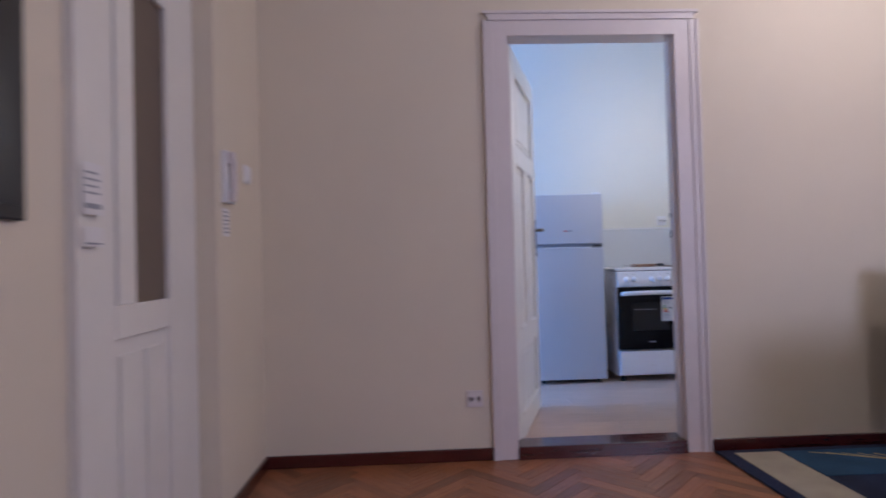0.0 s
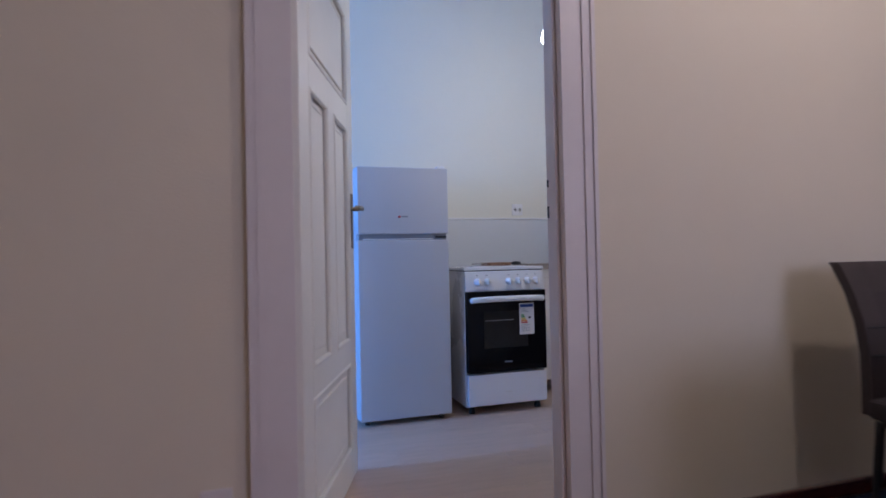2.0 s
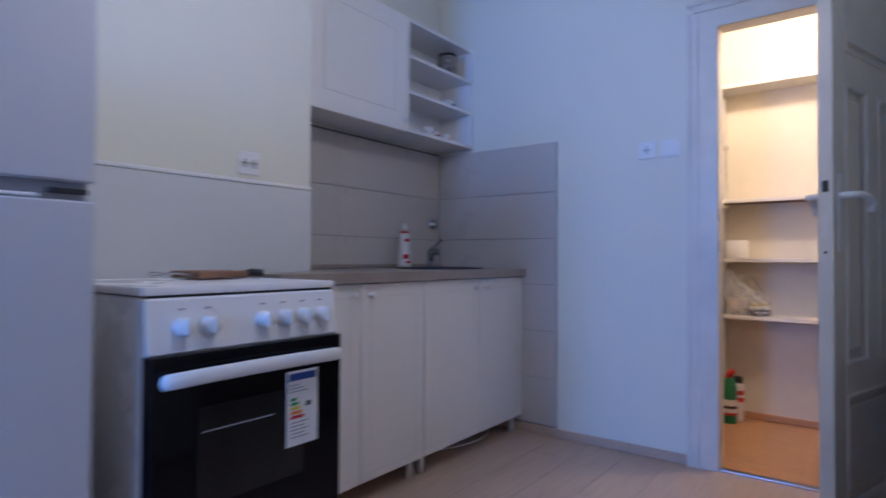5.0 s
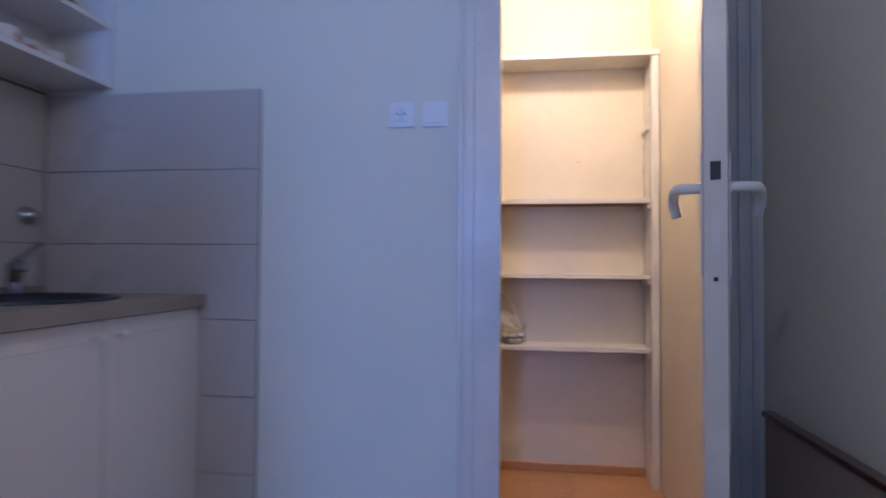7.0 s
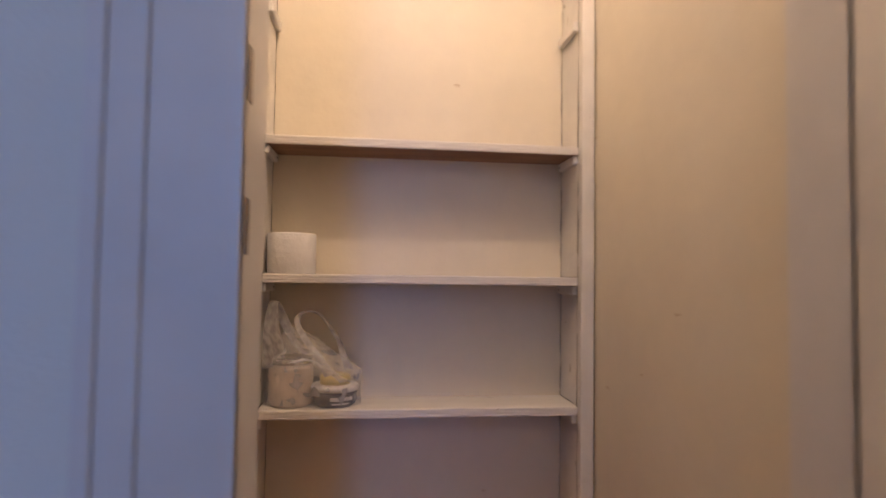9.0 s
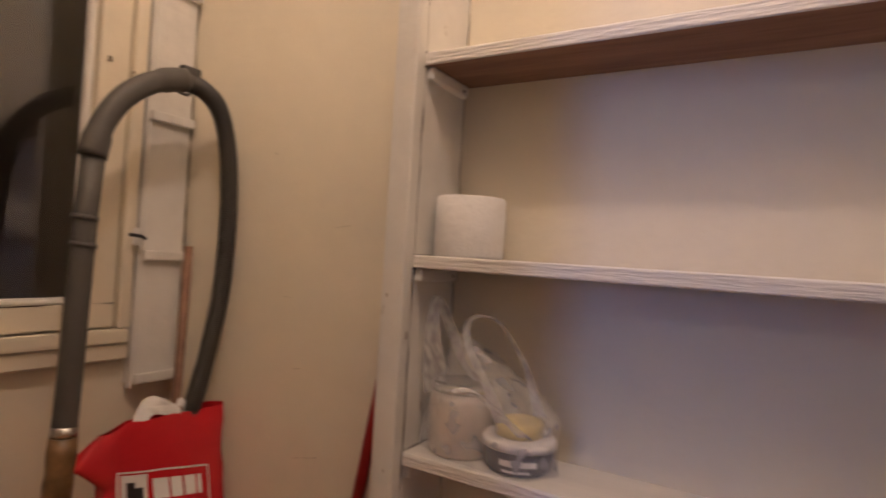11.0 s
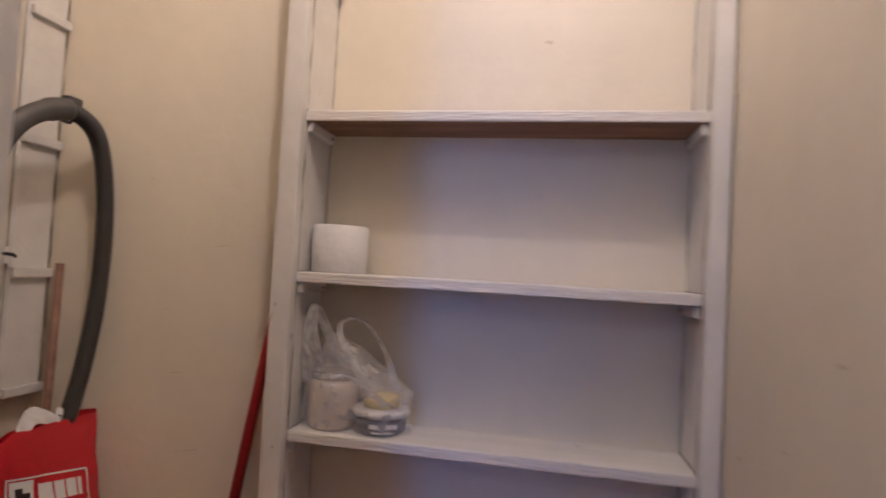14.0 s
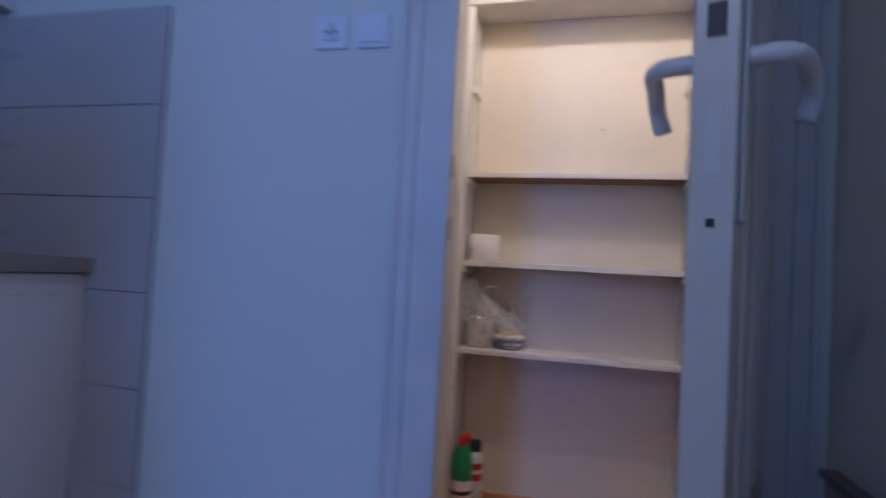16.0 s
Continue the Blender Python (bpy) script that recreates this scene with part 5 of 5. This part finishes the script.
part("hook", tube(bmesh.new(), spline([(3.93, HY, 1.218), (3.938, HY, 1.209), (3.955, HY, 1.207), (3.962, HY, 1.212)], 10), 0.003, 6), HOSE_GREY, vh)
part("fin", B(3.94, 3.978, HY - 0.009, HY + 0.009, 1.242, 1.261, 0.006, 2), HOSE_GREY, vh)
rp = spline([(3.95, HY, 1.232), (3.99, HY, 1.226), (4.028, HY - 0.002, 1.195), (4.052, HY - 0.004, 1.12), (4.062, HY - 0.006, 1.0), (4.058, HY - 0.006, 0.86), (4.042, HY - 0.004, 0.74), (4.018, HY, 0.63), (3.995, HY + 0.02, 0.5), (3.97, HY + 0.03, 0.3)], 780)
part("ribbed_hose", tube(bmesh.new(), rp, [0.0148 if k % 3 < 1 else 0.0181 for k in range(781)], 12), RIB_GREY, vh, "dark ribbed hose")

# red shopping bag
from mathutils.bvhtree import BVHTree
sb = thing("shopping_bag", pose(3.936, 1.46, 0.0), "full red plastic shopping bag with a white printed sign", "shopping bag")
bm = bmesh.new()
rings, N, M = [], 60, 72
for i in range(N + 1):
    f = i / N
    z = 0.606 * f
    left = 0.096 + 0.012 * f + 0.06 * max(0, 1 - abs(f - 0.925) / 0.08)
    right = 0.128 + 0.008 * f
    ry = 0.058 * (1.0 - 0.8 * max(0, f - 0.6) / 0.4)
    ring = []
    for k in range(M):
        a = 2 * math.pi * k / M
        c, s = math.cos(a), math.sin(a)
        x = (right if c > 0 else left) * math.copysign(abs(c) ** 0.45, c)
        y = ry * math.copysign(abs(s) ** 0.6, s)
        zz = z + (0.004 * math.sin(2 * a + 1.0) - 0.014 * max(0, (-x / left - 0.55) / 0.45) ** 1.3 + 0.003 * math.sin(9 * x / left)) * f ** 5
        ring.append(bm.verts.new((x, y, zz)))
    rings.append(ring)
for a, b in zip(rings, rings[1:]):
    for k in range(M):
        bm.faces.new((a[k], a[(k + 1) % M], b[(k + 1) % M], b[k])).smooth = True
bm.faces.new(rings[0][::-1])
crumple(bm, 0.010, 9)
crumple(bm, 0.004, 24)
skin = BVHTree.FromBMesh(bm)
part("sack", bm, RED_BAG, sb)


def ribbon(ctrl, wide, lean):
    """A soft white plastic handle, folded along its middle."""
    bm, prev = bmesh.new(), None
    for p in spline(ctrl, 30):
        row = [bm.verts.new(p + Vector((lean * s * wide, 0.35 * s * wide, 0.9 * s * wide + 0.004 * (1 - abs(s))))) for s in (-1, -0.5, 0, 0.5, 1)]
        if prev:
            for j in range(4):
                bm.faces.new((prev[j], prev[j + 1], row[j + 1], row[j])).smooth = True
        prev = row
    part("handle", crumple(bm, 0.007, 40), WHITE_FILM, sb, "white crumpled handle")


ribbon([(-0.062, 0.0, 0.585), (-0.045, 0.004, 0.612), (-0.02, 0.006, 0.632), (0.006, 0.006, 0.622), (0.028, 0.004, 0.6)], 0.011, 0.5)
ribbon([(-0.05, -0.003, 0.59), (-0.03, -0.002, 0.612), (0.0, 0.0, 0.612), (0.03, 0.0, 0.606), (0.05, 0.004, 0.585)], 0.009, -0.4)
ribbon([(0.018, 0.004, 0.59), (0.03, 0.004, 0.617), (0.046, 0.004, 0.613), (0.052, 0.003, 0.585)], 0.008, 0.6)


def printed(name, x0, x1, z0, z1, material, lift=0.0015, label=""):
    """A thin print that follows the bag's front."""
    bm = bmesh.new()
    nx, nz = max(1, round((x1 - x0) / 0.006)), max(1, round((z1 - z0) / 0.006))
    grid = []
    for i in range(nx + 1):
        col = []
        for j in range(nz + 1):
            x, z = x0 + (x1 - x0) * i / nx, z0 + (z1 - z0) * j / nz
            z -= 0.18 * x
            hit = skin.ray_cast(Vector((x, -0.5, z)), Vector((0, 1, 0)))[0]
            col.append(bm.verts.new((x, (hit.y if hit else -0.05) - lift, z)))
        grid.append(col)
    for i in range(nx):
        for j in range(nz):
            bm.faces.new((grid[i][j], grid[i + 1][j], grid[i + 1][j + 1], grid[i][j + 1])).smooth = True
    return part(name, bm, material, sb, label)


LX0, LX1, LZ0, LZ1 = -0.090, 0.084, 0.446, 0.512
for q in ((LX0, LX1, LZ1 - 0.003, LZ1), (LX0, LX1, LZ0, LZ0 + 0.003), (LX0, LX0 + 0.003, LZ0, LZ1), (LX1 - 0.003, LX1, LZ0, LZ1)):
    printed("print_border", *q, WHITE_PRINT)
printed("print_square", LX0 + 0.006, LX0 + 0.052, LZ0 + 0.006, LZ1 - 0.006, WHITE_PRINT)
printed("print_shape", LX0 + 0.014, LX0 + 0.044, LZ0 + 0.014, LZ0 + 0.038, BLACK_PRINT, 0.003)
printed("print_shape", LX0 + 0.014, LX0 + 0.028, LZ0 + 0.038, LZ0 + 0.048, BLACK_PRINT, 0.003)
for k, w in enumerate((0.029, 0.023, 0.023, 0.008)):
    x = LX0 + 0.062 + (0, 0.033, 0.060, 0.087)[k]
    printed("print_bar", x, x + w, LZ0 + 0.016, LZ1 - 0.016, WHITE_PRINT)

pl = thing("wall_lamp", pose(PANTRY_LAMP[0], PANTRY_LAMP[1], 0), "bare warm bulb on a wall holder above the pantry door", "lamp")
part("holder", tube(bmesh.new(), [(EW - PANTRY_LAMP[0], 0, PANTRY_LAMP[2] + 0.10), (0, 0, PANTRY_LAMP[2] + 0.10), (0, 0, PANTRY_LAMP[2] + 0.07)], 0.018, 10), PLASTIC_WHITE, pl)
ob = part("bulb", lathe(bmesh.new(), [(0.012, 0.07), (0.028, 0.04), (0.032, 0.0), (0.024, -0.026), (0.003, -0.034)], (0, 0, PANTRY_LAMP[2]), 18, False), OPAL_WARM, pl, "lit warm bulb")
ob.visible_shadow = False

# ---- pieces: tiles and floorboards, last ----
bk = solid("wall_tiles", B(XS, XE - 0.007, YR - 0.006, YR, 0.0, 1.545), GROUT, "beige-grey wall tiles in rows behind the worktop", "tiles", "structure")
ek = solid("wall_tiles", B(XE - 0.006, XE, 1.62, YR - 0.006, 0.0, 1.534), GROUT, "beige-grey wall tiles in rows beside the worktop", "tiles", "structure")
ROWS = [(0.052, 0.297), (0.297, 0.542), (0.542, 0.787), (0.787, 1.030), (1.030, 1.273), (1.273, 1.534)]


def piece(name, data, parent, m):
    ob = new(name, data)
    ob.parent = parent
    ob.matrix_basis = m
    return ob


for z0, z1 in ROWS:
    cols = [(XS + 0.001, 2.376), (2.376, 2.976), (2.976, XE - 0.014)]
    for a, b in cols:
        piece("tile", mesh_of("tile", B(-(b - a) / 2 + 0.0001, (b - a) / 2 - 0.0001, -0.012, -0.0062, -(z1 - z0) / 2 + 0.0012, (z1 - z0) / 2 - 0.0012, 0.0003), TILE), bk, pose((a + b) / 2, YR, (z0 + z1) / 2))
    piece("tile", mesh_of("tile", B(-0.012, -0.0062, -0.3835, 0.3835, -(z1 - z0) / 2 + 0.0012, (z1 - z0) / 2 - 0.0012, 0.001), TILE), ek, pose(XE, (1.62 + YR - 0.013) / 2, (z0 + z1) / 2))


def boards(parent, x0, x1, y0, y1, z, w, length, along, material, gap=0.0007):
    full = {}
    a0, a1, b0, b1 = (x0, x1, y0, y1) if along == "x" else (y0, y1, x0, x1)
    row, b = 0, b0
    while b < b1 - 0.01:
        bb = min(b + w, b1)
        a = a0 - (row * 0.37 * length) % length
        while a < a1 - 0.01:
            s, e = max(a, a0), min(a + length, a1)
            if e - s > 0.02:
                key = (round(e - s, 3), round(bb - b, 3))
                if key not in full:
                    l2, w2 = (e - s) / 2 - gap / 2, (bb - b) / 2 - gap / 2
                    q = (-l2, l2, -w2, w2) if along == "x" else (-w2, w2, -l2, l2)
                    full[key] = mesh_of("floorboard", B(*q, -0.0075, 0.0, 0.0008), material)
                c, d = (s + e) / 2, (b + bb) / 2
                piece("floorboard", full[key], parent, pose(c, d, z) if along == "x" else pose(d, c, z))
            a += length
        b, row = bb, row + 1


fk, fp, fh = (bpy.data.objects[k] for k in ("floor_kitchen", "floor_pantry", "floor_hall"))
boards(fk, KX0, XE, WALL, YR, 0.0, 0.19, 1.28, "x", LAMINATE)
boards(fp, XE, SB, NY0 - 0.003, PN, 0.0, 0.19, 1.28, "x", PANTRY_FLOOR)

# herringbone parquet near the doorway
PL, PW = 0.36, 0.06
block = mesh_of("parquet_block", B(-PL / 2 + 0.0005, PL / 2 - 0.0005, -PW / 2 + 0.0005, PW / 2 - 0.0005, -0.0115, 0.0, 0.0008), PARQUET)
c45 = math.sqrt(0.5)
for i in range(-60, 60):
    for j in range(-14, 14):
        # blocks in pairs of right angles, in the turned grid
        for k in (0, 1):
            u = i * PW + j * PL + (PL / 2 if k == 0 else PW / 2)
            v = i * PW - j * PL + (PW / 2 if k == 0 else PW + PL / 2 - PW)
            if k == 1:
                u, v = i * PW + j * PL + PL + PW / 2 - PL, i * PW - j * PL + PW + PL / 2
            x, y = (u - v) * c45, (u + v) * c45 - 1.2
            if HX0 - 0.2 < x < 1.3 and -1.25 < y < 0.16:
                piece("parquet_block", block, fh, pose(x, y, HF, 0, 0, 45 if k == 0 else 135))
